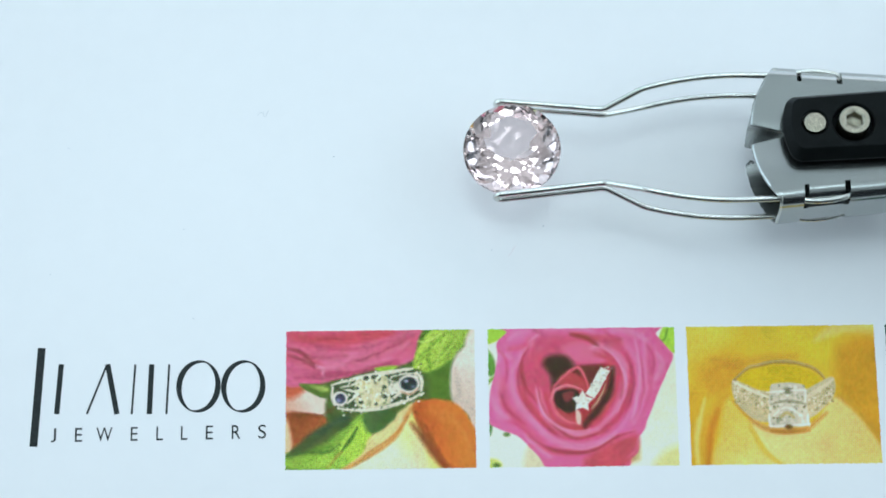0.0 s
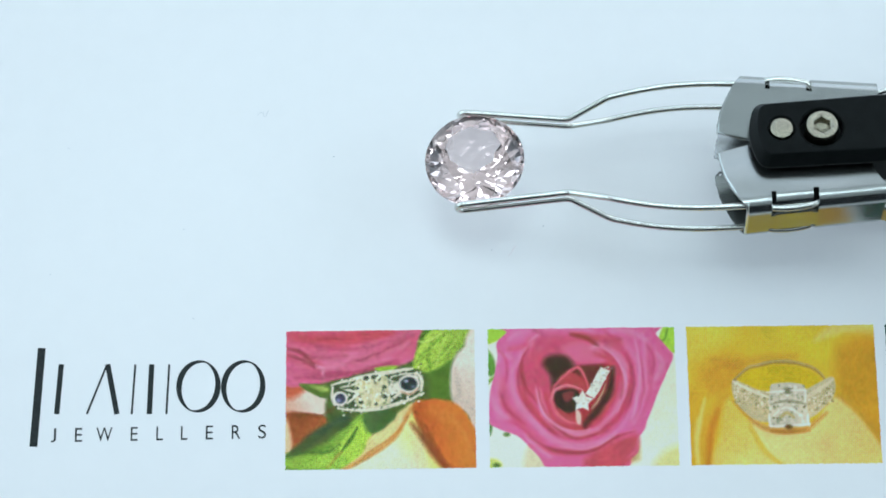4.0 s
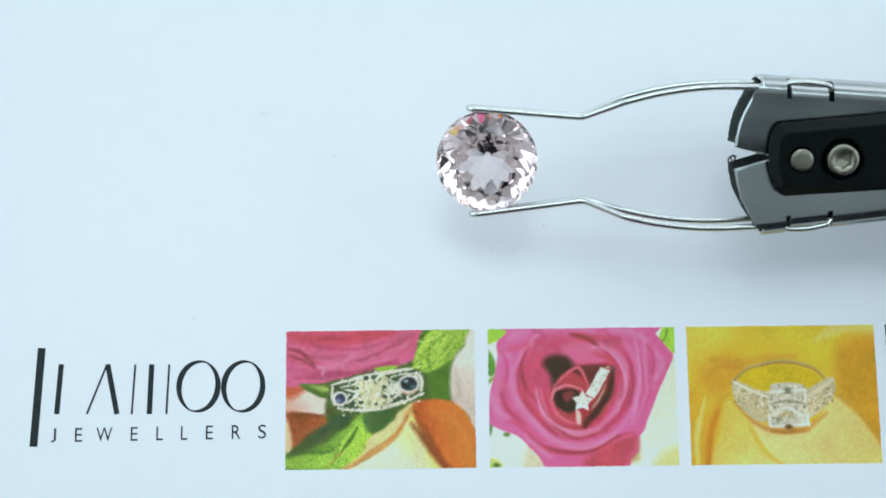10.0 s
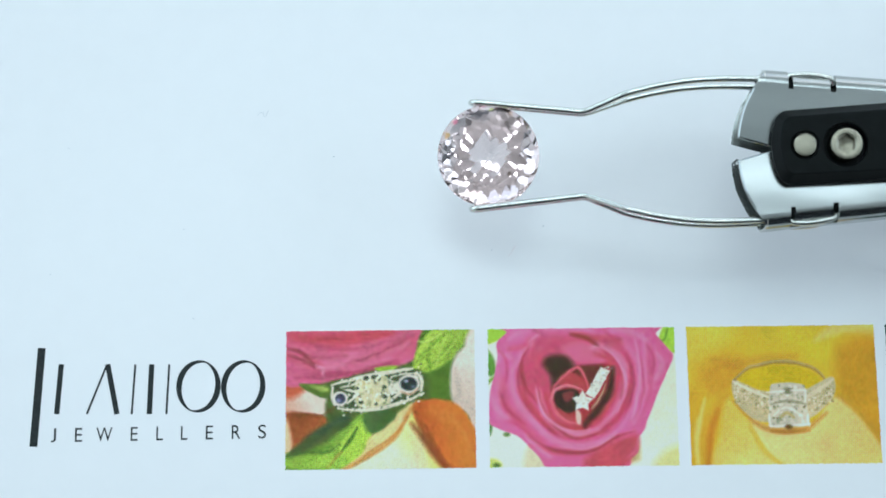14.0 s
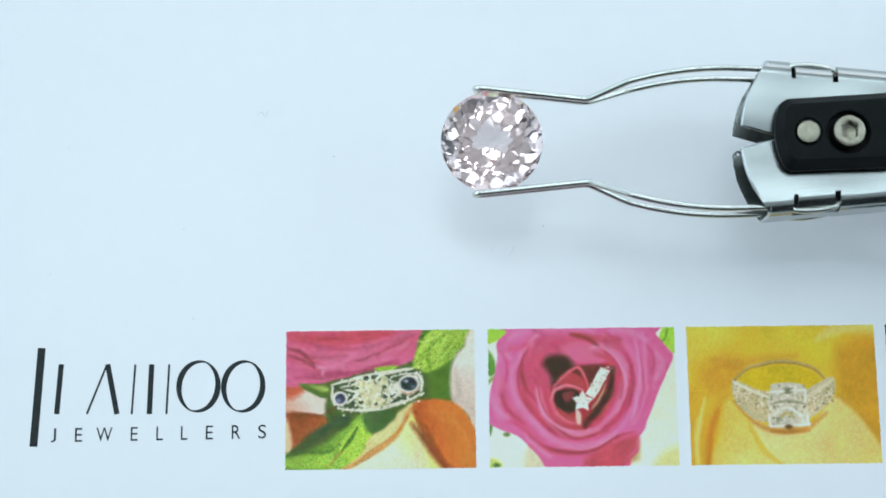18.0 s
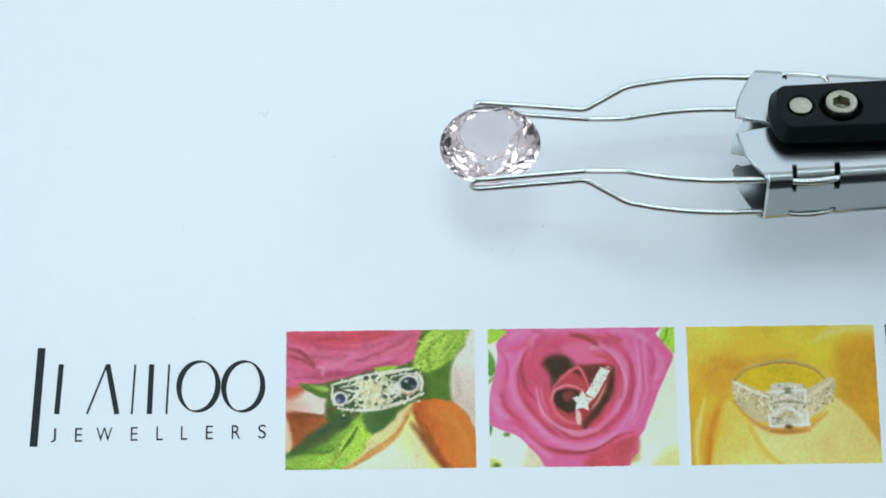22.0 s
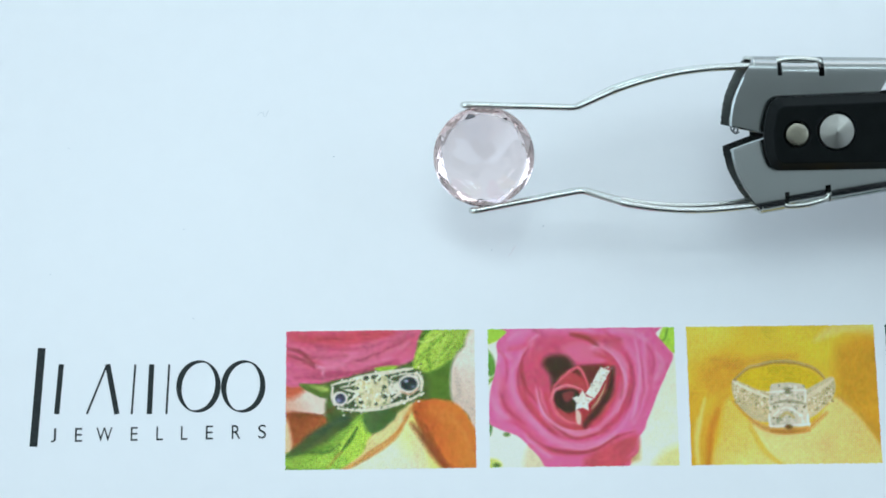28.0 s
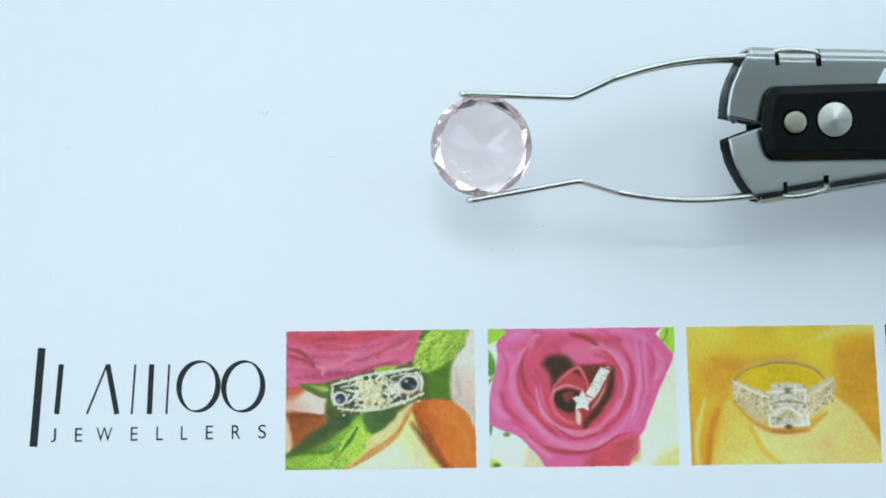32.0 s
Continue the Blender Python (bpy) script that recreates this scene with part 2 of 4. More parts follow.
bm = bmesh.new()
slab(bm, [(x * MM, y * MM) for x, y in ((-26, -18), (68, -18), (68, 37), (-26, 37))], -0.00038, 0)
part("paper", bm, PAPER, card)


class Canvas:
    """The inks of a printed picture, laid down shape by shape; units of 1/340 of its width, v downwards."""

    def __init__(self, width, height, base, step=1.05, origin=(0, 0), slant=0.0):
        self.w, self.h = width, height
        self.origin, self.slant = origin, slant
        self.nx, self.ny = int(width / step) + 1, int(height / step) + 1
        u, v = np.meshgrid(np.linspace(0, width, self.nx), np.linspace(0, height, self.ny))
        self.u, self.v = u, v
        r = np.random.RandomState(int(width + height + sum(base)))
        self.wob = self.cloud(r, 14) * 1.3
        self.tone = self.cloud(r, 30)
        self.fine = self.cloud(r, 5)
        self.c = np.ones((*u.shape, 3)) * np.array(base, float)

    def cloud(self, r, size):
        g = r.normal(size=(int(self.h / size) + 3, int(self.w / size) + 3))
        y, x = self.v / size, self.u / size
        i, j = y.astype(int), x.astype(int)
        a, b = y - i, x - j
        a, b = a * a * (3 - 2 * a), b * b * (3 - 2 * b)
        return (g[i, j] * (1 - a) + g[i + 1, j] * a) * (1 - b) + (g[i, j + 1] * (1 - a) + g[i + 1, j + 1] * a) * b

    def at(self, p):
        """A point of the plan, in the picture's own units."""
        return p[0] - self.origin[0] - self.slant * (p[1] - self.origin[1]), p[1] - self.origin[1]

    def lay(self, cover, colour, colour2=None, along=None, streak=0.0):
        col = np.ones_like(self.c) * np.array(colour, float)
        if colour2 is not None:
            (x0, y0), (x1, y1) = along
            t = ((self.u - x0) * (x1 - x0) + (self.v - y0) * (y1 - y0)) / ((x1 - x0) ** 2 + (y1 - y0) ** 2)
            t = np.clip(t + self.tone * 0.08, 0, 1)[..., None]
            col = col * (1 - t) + np.array(colour2, float) * t
        col = col * (1 + (0.03 * self.tone + streak * self.fine)[..., None])
        a = np.clip(cover, 0, 1)[..., None]
        self.c = self.c * (1 - a) + col * a

    def blob(self, pts, colour, soft=2.0, alpha=1.0, colour2=None, along=None, smooth=True, streak=0.02):
        pts = [self.at(p) for p in pts]
        along = along and [self.at(p) for p in along]
        line = smooth_line([(*p, 0) for p in pts], 6, True) if smooth else [Vector((*p, 0)) for p in pts]
        x, y = self.u + self.wob * 0.5, self.v + self.wob * 0.35
        best, inside = np.full(x.shape, 1e9), np.zeros(x.shape, bool)
        for p, q in zip(line, line[1:] + line[:1]):
            dx, dy = q.x - p.x, q.y - p.y
            t = np.clip(((x - p.x) * dx + (y - p.y) * dy) / (dx * dx + dy * dy + 1e-9), 0, 1)
            best = np.minimum(best, (x - p.x - t * dx) ** 2 + (y - p.y - t * dy) ** 2)
            cross = (p.y > y) != (q.y > y)
            inside ^= cross & (x < dx * (y - p.y) / (dy if abs(dy) > 1e-9 else 1e-9) + p.x)
        d = np.sqrt(best) * np.where(inside, 1, -1)
        self.lay(np.clip(0.5 + d / (2 * soft), 0, 1) * alpha, colour, colour2, along, streak)

    def stroke(self, pts, width, colour, soft=3.0, alpha=1.0):
        line = smooth_line([(*self.at(p), 0) for p in pts], 6)
        x, y = self.u + self.wob * 0.5, self.v + self.wob * 0.35
        best, n = np.full(x.shape, 1e9), len(line)
        for i, (p, q) in enumerate(zip(line, line[1:])):
            dx, dy = q.x - p.x, q.y - p.y
            t = np.clip(((x - p.x) * dx + (y - p.y) * dy) / (dx * dx + dy * dy + 1e-9), 0, 1)
            w = width * (0.35 + 0.65 * math.sin(math.pi * (i + 0.5) / n))
            best = np.minimum(best, np.hypot(x - p.x - t * dx, y - p.y - t * dy) - w / 2)
        self.lay(np.clip(0.5 - best / (2 * soft), 0, 1) * alpha, colour)

    def spot(self, x, y, rx, ry, colour, soft=1.5, alpha=1.0, turn=0.0):
        x, y = self.at((x, y))
        c, s = math.cos(radians(turn)), math.sin(radians(turn))
        u, v = (self.u - x) * c + (self.v - y) * s, -(self.u - x) * s + (self.v - y) * c
        d = (1 - np.hypot(u / rx, v / ry)) * min(rx, ry)
        self.lay(np.clip(0.5 + d / (2 * soft), 0, 1) * alpha, colour)

    def glitter(self, inside, count, seed, sizes, colours):
        r = random.Random(seed)
        done = 0
        while done < count:
            x, y = r.uniform(0, self.w) + self.origin[0], r.uniform(0, self.h) + self.origin[1]
            if inside(x, y):
                s = r.uniform(*sizes)
                self.spot(x, y, s, s * r.uniform(0.6, 1), r.choice(colours), 1.2, r.uniform(0.5, 1), r.uniform(0, 180))
                done += 1

    def build(self, name, parent, x, y, unit, label, tone=(1, 1, 1), grit=1.0):
        """Links the picture with its upper left corner at x, y of the card; unit: metres."""
        white = np.array(lin((214, 237, 250)))
        c = (np.clip(self.c, 0, 255) / 255) ** np.array(tone)
        c = np.where(c > 0.04, ((c + 0.055) / 1.055) ** 2.4, c / 12.92) / white * 0.8
        c = np.clip(c, 0.01, 0.82)
        r = np.random.RandomState(5)
        rest = np.clip(1.25 - c.mean(-1) * 1.7, 0.12, 1)
        c = np.clip(c * (1 + grit * rest[..., None] * (self.cloud(r, 2.4) * 0.16 + r.normal(0, 0.2, c.shape[:2]))[..., None] + 0.1 * rest[..., None] * r.normal(0, 1, c.shape)), 0.01, 0.82)
        px, py = self.u.copy(), self.v.copy()
        for k in (0, -1):
            px[:, k] += r.uniform(-1.1, 1.1, self.ny)
            py[k, :] += r.uniform(-1.1, 1.1, self.nx)
        co = np.stack([px * unit, -py * 0.01098 / self.h, np.zeros_like(px)], -1).reshape(-1, 3)
        i = np.arange(self.nx * self.ny).reshape(self.ny, self.nx)
        f = np.stack([i[1:, :-1], i[1:, 1:], i[:-1, 1:], i[:-1, :-1]], -1).reshape(-1, 4)
        me = bpy.data.meshes.new(name)
        me.vertices.add(len(co))
        me.vertices.foreach_set("co", co.ravel())
        me.loops.add(f.size)
        me.loops.foreach_set("vertex_index", f.ravel())
        me.polygons.add(len(f))
        me.polygons.foreach_set("loop_start", np.arange(0, f.size, 4))
        me.update(calc_edges=True)
        layer = me.color_attributes.new("ink", "FLOAT_COLOR", "POINT")
        layer.data.foreach_set("color", np.concatenate([c.reshape(-1, 3), np.ones((len(co), 1))], 1).ravel())
        me.materials.append(PRINT)
        ob = new(name, me)
        ob.parent = parent
        ob.location = (x, y, 0.000012)
        ob["label"] = label
        return ob


UNIT = 0.01495 / 340


def leaf_picture():
    p = Canvas(340, 247, (70, 84, 34))
    p.blob([(-5, 95), (20, 95), (20, 160), (-5, 160)], (214, 150, 120), 5)
    p.blob([(0, 108), (40, 106), (94, 130), (72, 152), (-6, 152)], (238, 214, 204), 5, colour2=(214, 140, 120), along=((40, 120), (0, 150)))
    p.blob([(-6, 90), (20, 92), (34, 106), (18, 118), (-6, 120)], (196, 84, 60), 6)
    p.blob([(-6, -6), (262, -6), (252, 16), (240, 46), (212, 62), (150, 72), (92, 88), (50, 96), (-6, 92)], (214, 88, 138), 3, colour2=(204, 66, 106), along=((120, 60), (120, 0)))
    p.stroke([(-4, 26), (70, 52), (150, 30), (236, 4)], 16, (218, 106, 152), 8, 0.8)
    p.stroke([(10, 8), (90, 18), (190, 6)], 12, (196, 52, 70), 7, 0.7)
    p.stroke([(0, 44), (50, 60), (56, 66)], 16, (190, 60, 84), 7, 0.6)
    p.stroke([(20, 84), (110, 76), (200, 58)], 12, (168, 50, 92), 5, 0.8)
    p.stroke([(66, 70), (140, 50), (220, 24)], 9, (226, 120, 164), 6, 0.7)
    p.blob([(24, 96), (70, 98), (84, 112), (64, 120)], (84, 104, 40), 2)
    p.blob([(44, 98), (70, 99), (78, 108), (62, 108)], (158, 178, 84), 3)
    p.blob([(-6, 150), (66, 152), (84, 176), (40, 200), (6, 218)], (150, 62, 36), 3, colour2=(176, 84, 48), along=((20, 160), (60, 200)))
    p.blob([(-6, 160), (4, 162), (12, 216), (-6, 226)], (226, 190, 150), 4)
    p.blob([(255, -6), (340, -6), (322, 26), (300, 60), (300, 140), (250, 136), (252, 80), (230, 76), (236, 40)], (78, 106, 34), 3)
    p.blob([(262, 2), (312, -4), (336, -4), (322, 24), (296, 56), (256, 78), (230, 74), (234, 44)], (168, 200, 74), 3, colour2=(140, 174, 58), along=((250, 30), (310, 60)))
    p.stroke([(316, 4), (290, 40), (244, 72)], 5, (178, 210, 84), 3, 0.7)
    p.stroke([(300, 0), (262, 30), (240, 62)], 4, (110, 150, 40), 3, 0.35)
    p.blob([(330, 6), (346, -4), (346, 180), (322, 150), (298, 128), (298, 66), (320, 30)], (232, 220, 210), 4, colour2=(206, 190, 180), along=((330, 60), (310, 130)))
    p.blob([(90, 96), (240, 72), (250, 140), (160, 190), (80, 170)], (74, 86, 40), 4)
    p.blob([(160, 68), (200, 64), (180, 78)], (150, 190, 60), 2)
    p.blob([(-6, 250), (-6, 222), (58, 200), (96, 174), (146, 150), (152, 206), (134, 226), (104, 250)], (152, 198, 70), 3, colour2=(96, 124, 44), along=((110, 214), (60, 170)))
    p.blob([(24, 214), (70, 168), (96, 148), (130, 146), (96, 180), (60, 206)], (74, 84, 42), 5, 0.9)
    p.blob([(8, 222), (40, 186), (80, 168), (70, 192), (30, 216)], (64, 66, 46), 6, 0.8)
    p.stroke([(132, 168), (112, 206), (108, 232)], 5, (56, 92, 24), 2, 0.9)
    p.stroke([(80, 216), (50, 226), (20, 244)], 5, (70, 112, 30), 3, 0.8)
    p.blob([(112, 196), (146, 168), (150, 200), (124, 230), (108, 226)], (160, 208, 64), 3, 0.9)
    p.blob([(204, 152), (250, 160), (266, 196), (292, 256), (90, 256), (150, 226)], (236, 238, 206), 4, colour2=(232, 220, 96), along=((206, 226), (262, 192)))
    p.blob([(152, 190), (228, 128), (224, 152), (186, 204), (136, 232), (100, 250), (140, 214)], (232, 206, 140), 3)
    p.stroke([(224, 140), (190, 196), (130, 234), (100, 248)], 7, (196, 112, 48), 4, 0.8)
    p.blob([(228, 132), (264, 124), (304, 132), (330, 162), (346, 200), (346, 256), (290, 256), (262, 206), (236, 168)], (216, 110, 44), 3, colour2=(190, 78, 36), along=((300, 180), (246, 190)))
    p.stroke([(232, 146), (258, 206), (294, 250)], 12, (160, 66, 34), 5, 0.8)
    p.stroke([(262, 146), (310, 170), (334, 220)], 16, (226, 126, 56), 9, 0.6)
    for pts, w, col, soft, a in (
            ([(0, 30), (60, 48), (110, 44)], 5, (160, 44, 80), 4, 0.6), ([(30, 20), (120, 34), (220, 10)], 4, (170, 44, 84), 4, 0.6), ([(60, 66), (120, 70), (190, 50)], 4, (232, 130, 170), 3, 0.6),
            ([(0, 66), (50, 76), (100, 72)], 8, (186, 60, 110), 5, 0.6), ([(262, 20), (256, 50), (262, 76)], 4, (96, 130, 36), 3, 0.7), ([(290, 10), (276, 46), (270, 70)], 3, (186, 214, 100), 2, 0.6)):
        p.stroke(pts, w, col, soft, a)
    for pts, w, col, soft, a in (
            ([(304, 70), (312, 110), (304, 130)], 8, (176, 160, 150), 5, 0.5), ([(60, 232), (90, 210), (120, 190)], 4, (176, 214, 84), 3, 0.6), ([(20, 234), (50, 214), (84, 206)], 4, (84, 126, 34), 3, 0.7),
            ([(250, 170), (268, 210), (288, 244)], 6, (134, 52, 30), 4, 0.8), ([(206, 160), (236, 200), (250, 240)], 8, (246, 240, 190), 6, 0.6), ([(276, 132), (310, 150), (330, 186)], 5, (196, 92, 40), 4, 0.5),
            ([(156, 146), (190, 150), (160, 176)], 14, (56, 84, 34), 5, 0.8), ([(84, 156), (110, 160), (96, 176)], 10, (44, 62, 40), 4, 0.8)):
        p.stroke(pts, w, col, soft, a)
    for pts, w, col, soft, a in (
            ([(0, 30), (26, 38), (52, 62)], 7, (150, 46, 66), 2.5, 0.8), ([(52, 62), (64, 66), (68, 82)], 4, (232, 150, 190), 2, 0.8), ([(110, 60), (170, 40), (232, 8)], 8, (160, 46, 78), 4, 0.6),
            ([(236, 44), (262, 60), (250, 76)], 5, (110, 146, 40), 2.5, 0.4), ([(276, 20), (292, 34), (322, 30)], 4, (102, 138, 40), 2, 0.4), ([(240, 20), (268, 30), (300, 10)], 4, (176, 212, 84), 2, 0.7),
            ([(256, 82), (284, 76), (296, 60)], 9, (70, 96, 34), 3, 0.8), ([(2, 150), (34, 150), (66, 152)], 5, (120, 46, 30), 2, 0.8), ([(66, 152), (84, 140), (96, 128)], 5, (96, 52, 34), 2, 0.7),
            ([(6, 222), (40, 196), (80, 172), (110, 150)], 10, (54, 74, 40), 4, 0.8), ([(146, 152), (152, 176), (170, 176), (196, 152)], 9, (46, 80, 40), 3, 0.8),
            ([(232, 132), (216, 160), (190, 190), (140, 224)], 5, (188, 112, 50), 2.5, 0.75), ([(226, 168), (250, 200), (280, 244)], 12, (126, 44, 28), 5, 0.8), ([(300, 150), (326, 184), (340, 230)], 5, (196, 92, 40), 3, 0.5)):
        p.stroke(pts, w, col, soft, a)
    # the ring: pale openwork with two dark stones
    p.origin = (506, 584)
    p.blob([(604, 790), (626, 756), (648, 748), (652, 784), (632, 812), (612, 812)], (172, 214, 74), 3, 0.8)
    p.stroke([(606, 800), (620, 782), (634, 758)], 6, (58, 84, 34), 2, 0.85)
    p.stroke([(512, 806), (548, 800), (582, 800), (602, 788)], 5, (66, 92, 40), 2.5, 0.8)
    p.stroke([(580, 828), (592, 812), (606, 800)], 5, (150, 110, 50), 2.5, 0.7)
    p.blob([(508, 812), (548, 804), (590, 806), (576, 826), (510, 828)], (166, 208, 74), 3, 0.6)
    p.stroke([(560, 770), (590, 752), (620, 738)], 8, (50, 66, 60), 4, 0.8)
    p.stroke([(736, 648), (758, 622), (790, 596)], 4, (96, 134, 44), 2, 0.4)
    p.stroke([(756, 656), (784, 632), (806, 604)], 4, (102, 140, 46), 2, 0.4)
    p.stroke([(744, 606), (764, 604), (788, 590)], 3, (190, 220, 110), 2, 0.7)
    p.blob([(646, 736), (690, 726), (676, 750), (652, 766)], (64, 86, 50), 4, 0.8)
    p.stroke([(508, 626), (536, 636), (560, 650)], 5, (150, 48, 74), 3, 0.8)
    p.stroke([(560, 650), (574, 652), (572, 664)], 4, (226, 130, 170), 2, 0.8)
    p.stroke([(520, 598), (570, 600), (640, 590), (690, 592)], 6, (176, 48, 66), 4, 0.6)
    p.blob([(590, 682), (640, 666), (733, 655), (750, 668), (752, 690), (738, 702), (690, 718), (610, 726), (592, 712)], (62, 66, 46), 2.5)
    p.blob([(630, 682), (640, 668), (682, 662), (692, 690), (690, 716), (650, 724), (632, 714)], (206, 206, 168), 2)
    p.glitter(lambda x, y: 632 < x < 690 and abs(y - 694 + (x - 660) * 0.12) < 26, 70, 3, (2, 5), ((236, 238, 210), (250, 250, 240), (168, 166, 124), (196, 190, 136), (224, 222, 180)))
    p.blob([(692, 682), (704, 676), (716, 688), (706, 698), (692, 696)], (224, 226, 212), 2)
    for pts, w in (([(588, 682), (640, 668), (700, 658), (733, 653)], 8), ([(600, 724), (650, 727), (700, 718), (754, 698)], 7), ([(612, 690), (634, 697), (616, 714)], 6), ([(690, 672), (714, 690), (694, 710)], 6),
                   ([(742, 662), (750, 674), (750, 694)], 7), ([(590, 684), (588, 702), (594, 718)], 6), ([(604, 686), (624, 682), (640, 676)], 4), ([(694, 668), (712, 664), (736, 662)], 4)):
        p.stroke(pts, w, (228, 228, 212), 1.6, 0.92)
    for x, y, r in ((650, 670, 5), (664, 668, 5), (684, 703, 5), (641, 713, 4), (683, 686, 4), (668, 716, 3), (634, 688, 3), (700, 710, 4), (622, 704, 3)):
        p.spot(x, y, r, r * 0.8, (44, 46, 40), 1.5, 0.9)
    p.glitter(lambda x, y: 590 < x < 752 and abs(y - 692 + (x - 670) * 0.17) < 34, 190, 8, (1.2, 3), ((250, 250, 244), (244, 244, 236), (206, 204, 180), (120, 116, 92), (60, 60, 48)))
    p.spot(603, 706, 14, 13, (228, 228, 224), 2)
    p.spot(604, 706, 9, 9, (56, 48, 78), 2)
    p.spot(601, 709, 4, 3, (130, 124, 170), 1.5)
    p.spot(727, 681, 20, 17, (220, 218, 212), 2)
    p.spot(727, 681, 15, 12, (34, 36, 48), 2)
    p.spot(722, 676, 4, 3, (150, 154, 180), 1.5)
    p.spot(734, 686, 4, 2, (96, 100, 130), 1.5)
    p.stroke([(712, 694), (728, 699), (744, 690)], 4, (206, 170, 140), 2)
    p.origin = (0, 0)
    return p


def rose_picture():
    p = Canvas(334, 247, (236, 240, 234), origin=(864, 579), slant=0.018)
    green, red, pale = (166, 206, 68), (198, 54, 78), (236, 132, 186)
    p.blob([(860, 574), (898, 574), (894, 594), (882, 600), (860, 606)], green, 2)
    p.blob([(860, 616), (872, 626), (879, 655), (868, 664), (860, 650)], (104, 142, 60), 3)
    p.stroke([(862, 680), (870, 670), (880, 666)], 7, (140, 168, 80), 2)
    p.stroke([(868, 744), (869, 756), (868, 768)], 8, (104, 130, 76), 2)
    p.spot(898, 768, 6, 4, (104, 116, 70), 2)
    p.blob([(866, 812), (882, 812), (890, 824), (874, 832), (862, 830)], (206, 220, 120), 3)
    p.spot(880, 822, 7, 4, (90, 106, 50), 2, 0.9)
    p.blob([(1170, 602), (1184, 574), (1200, 574), (1200, 622), (1186, 620)], green, 2)
    p.stroke([(1172, 604), (1182, 600), (1186, 582)], 4, (96, 128, 50), 2, 0.7)
    p.blob([(1140, 700), (1200, 640), (1206, 760), (1150, 790)], (244, 240, 218), 14)
    p.blob([(1120, 770), (1134, 792), (1132, 814), (1112, 818)], (206, 196, 140), 4)
    p.blob([(1170, 806), (1206, 790), (1206, 832), (1160, 830)], (220, 222, 150), 9)
    p.blob([(936, 792), (958, 806), (984, 830), (930, 832)], (214, 208, 178), 7)
    p.blob([(898, 586), (904, 572), (1158, 572), (1166, 592), (1186, 616), (1195, 632), (1184, 660), (1166, 700), (1152, 735), (1140, 765), (1128, 780), (1131, 800), (1118, 812), (1102, 830), (982, 832), (955, 808), (932, 784), (915, 770), (882, 757), (866, 744), (868, 700), (876, 660), (881, 630), (880, 604)], (226, 92, 164), 1.6, colour2=(220, 82, 150), along=((880, 620), (1060, 760)))
    # petals from the rim inwards: shade first, then each turned edge
    p.blob([(940, 600), (1000, 590), (1060, 596), (1100, 606), (1060, 640), (1010, 642), (950, 634)], (210, 66, 112), 9, 0.75)
    p.blob([(990, 612), (1030, 606), (1064, 618), (1072, 640), (1030, 640), (1000, 630)], (222, 92, 148), 5, 0.8)
    p.stroke([(1014, 590), (1036, 594), (1060, 602)], 9, (160, 46, 52), 5, 0.8)
    p.stroke([(1060, 596), (1090, 600), (1108, 610)], 9, red, 6, 0.6)
    p.stroke([(904, 616), (926, 612), (940, 602)], 9, red, 6, 0.55)
    p.stroke([(890, 670), (896, 716), (926, 752), (960, 784)], 13, (206, 62, 100), 8, 0.6)
    p.stroke([(884, 650), (882, 700), (884, 740)], 8, pale, 6, 0.5)
    p.stroke([(940, 788), (990, 800), (1050, 796), (1096, 772)], 10, (196, 52, 84), 5, 0.7)
    p.blob([(1036, 814), (1086, 784), (1128, 772), (1128, 800), (1102, 828), (1050, 830)], (194, 56, 84), 6, 0.9)
    p.stroke([(1130, 776), (1126, 796), (1112, 810)], 6, (222, 92, 140), 3, 0.8)
    p.blob([(944, 612), (1000, 600), (1060, 604), (1104, 612), (1126, 650), (1124, 700), (1098, 750), (1050, 778), (1000, 778), (960, 752), (926, 706), (920, 660)], (212, 62, 116), 8, 0.75)
    p.blob([(996, 610), (1034, 604), (1066, 618), (1074, 640), (1034, 642), (1004, 630)], (222, 92, 146), 4, 0.8)
    p.stroke([(960, 612), (940, 650), (946, 696), (966, 730)], 14, (216, 84, 142), 6, 0.7)
    p.stroke([(1112, 624), (1122, 680), (1102, 730), (1066, 766)], 6, (178, 42, 80), 4, 0.6)
    p.stroke([(922, 640), (920, 690), (946, 736), (990, 772)], 6, (178, 42, 76), 3, 0.7)
    p.stroke([(944, 606), (918, 636), (908, 668), (916, 708), (944, 744), (974, 774), (1010, 788), (1052, 786), (1094, 764)], 12, (234, 118, 178), 4, 0.85)
    p.stroke([(1094, 764), (1122, 726), (1132, 684), (1130, 640), (1108, 606)], 10, (230, 114, 176), 5, 0.75)
    p.stroke([(1142, 588), (1146, 650), (1142, 700), (1124, 752)], 6, pale, 4, 0.6)
    p.stroke([(1152, 630), (1154, 690), (1136, 744)], 5, (202, 70, 122), 4, 0.5)
    p.stroke([(1162, 610), (1168, 650), (1158, 690)], 5, pale, 4, 0.45)
    p.blob([(926, 650), (944, 622), (972, 634), (980, 690), (966, 716), (944, 700), (930, 676)], (208, 62, 108), 5, 0.8)
    p.stroke([(926, 660), (930, 700), (952, 734), (984, 766)], 8, (188, 48, 76), 4, 0.75)
    p.stroke([(1000, 774), (1050, 770), (1092, 740), (1114, 700), (1116, 650)], 7, (196, 54, 92), 4, 0.7)
    p.stroke([(956, 690), (964, 730), (990, 757), (1022, 770), (1058, 760)], 12, (230, 120, 170), 4, 0.85)
    p.stroke([(1058, 760), (1090, 728), (1106, 688), (1108, 650), (1092, 624), (1064, 610), (1050, 616)], 11, (228, 114, 168), 4, 0.85)
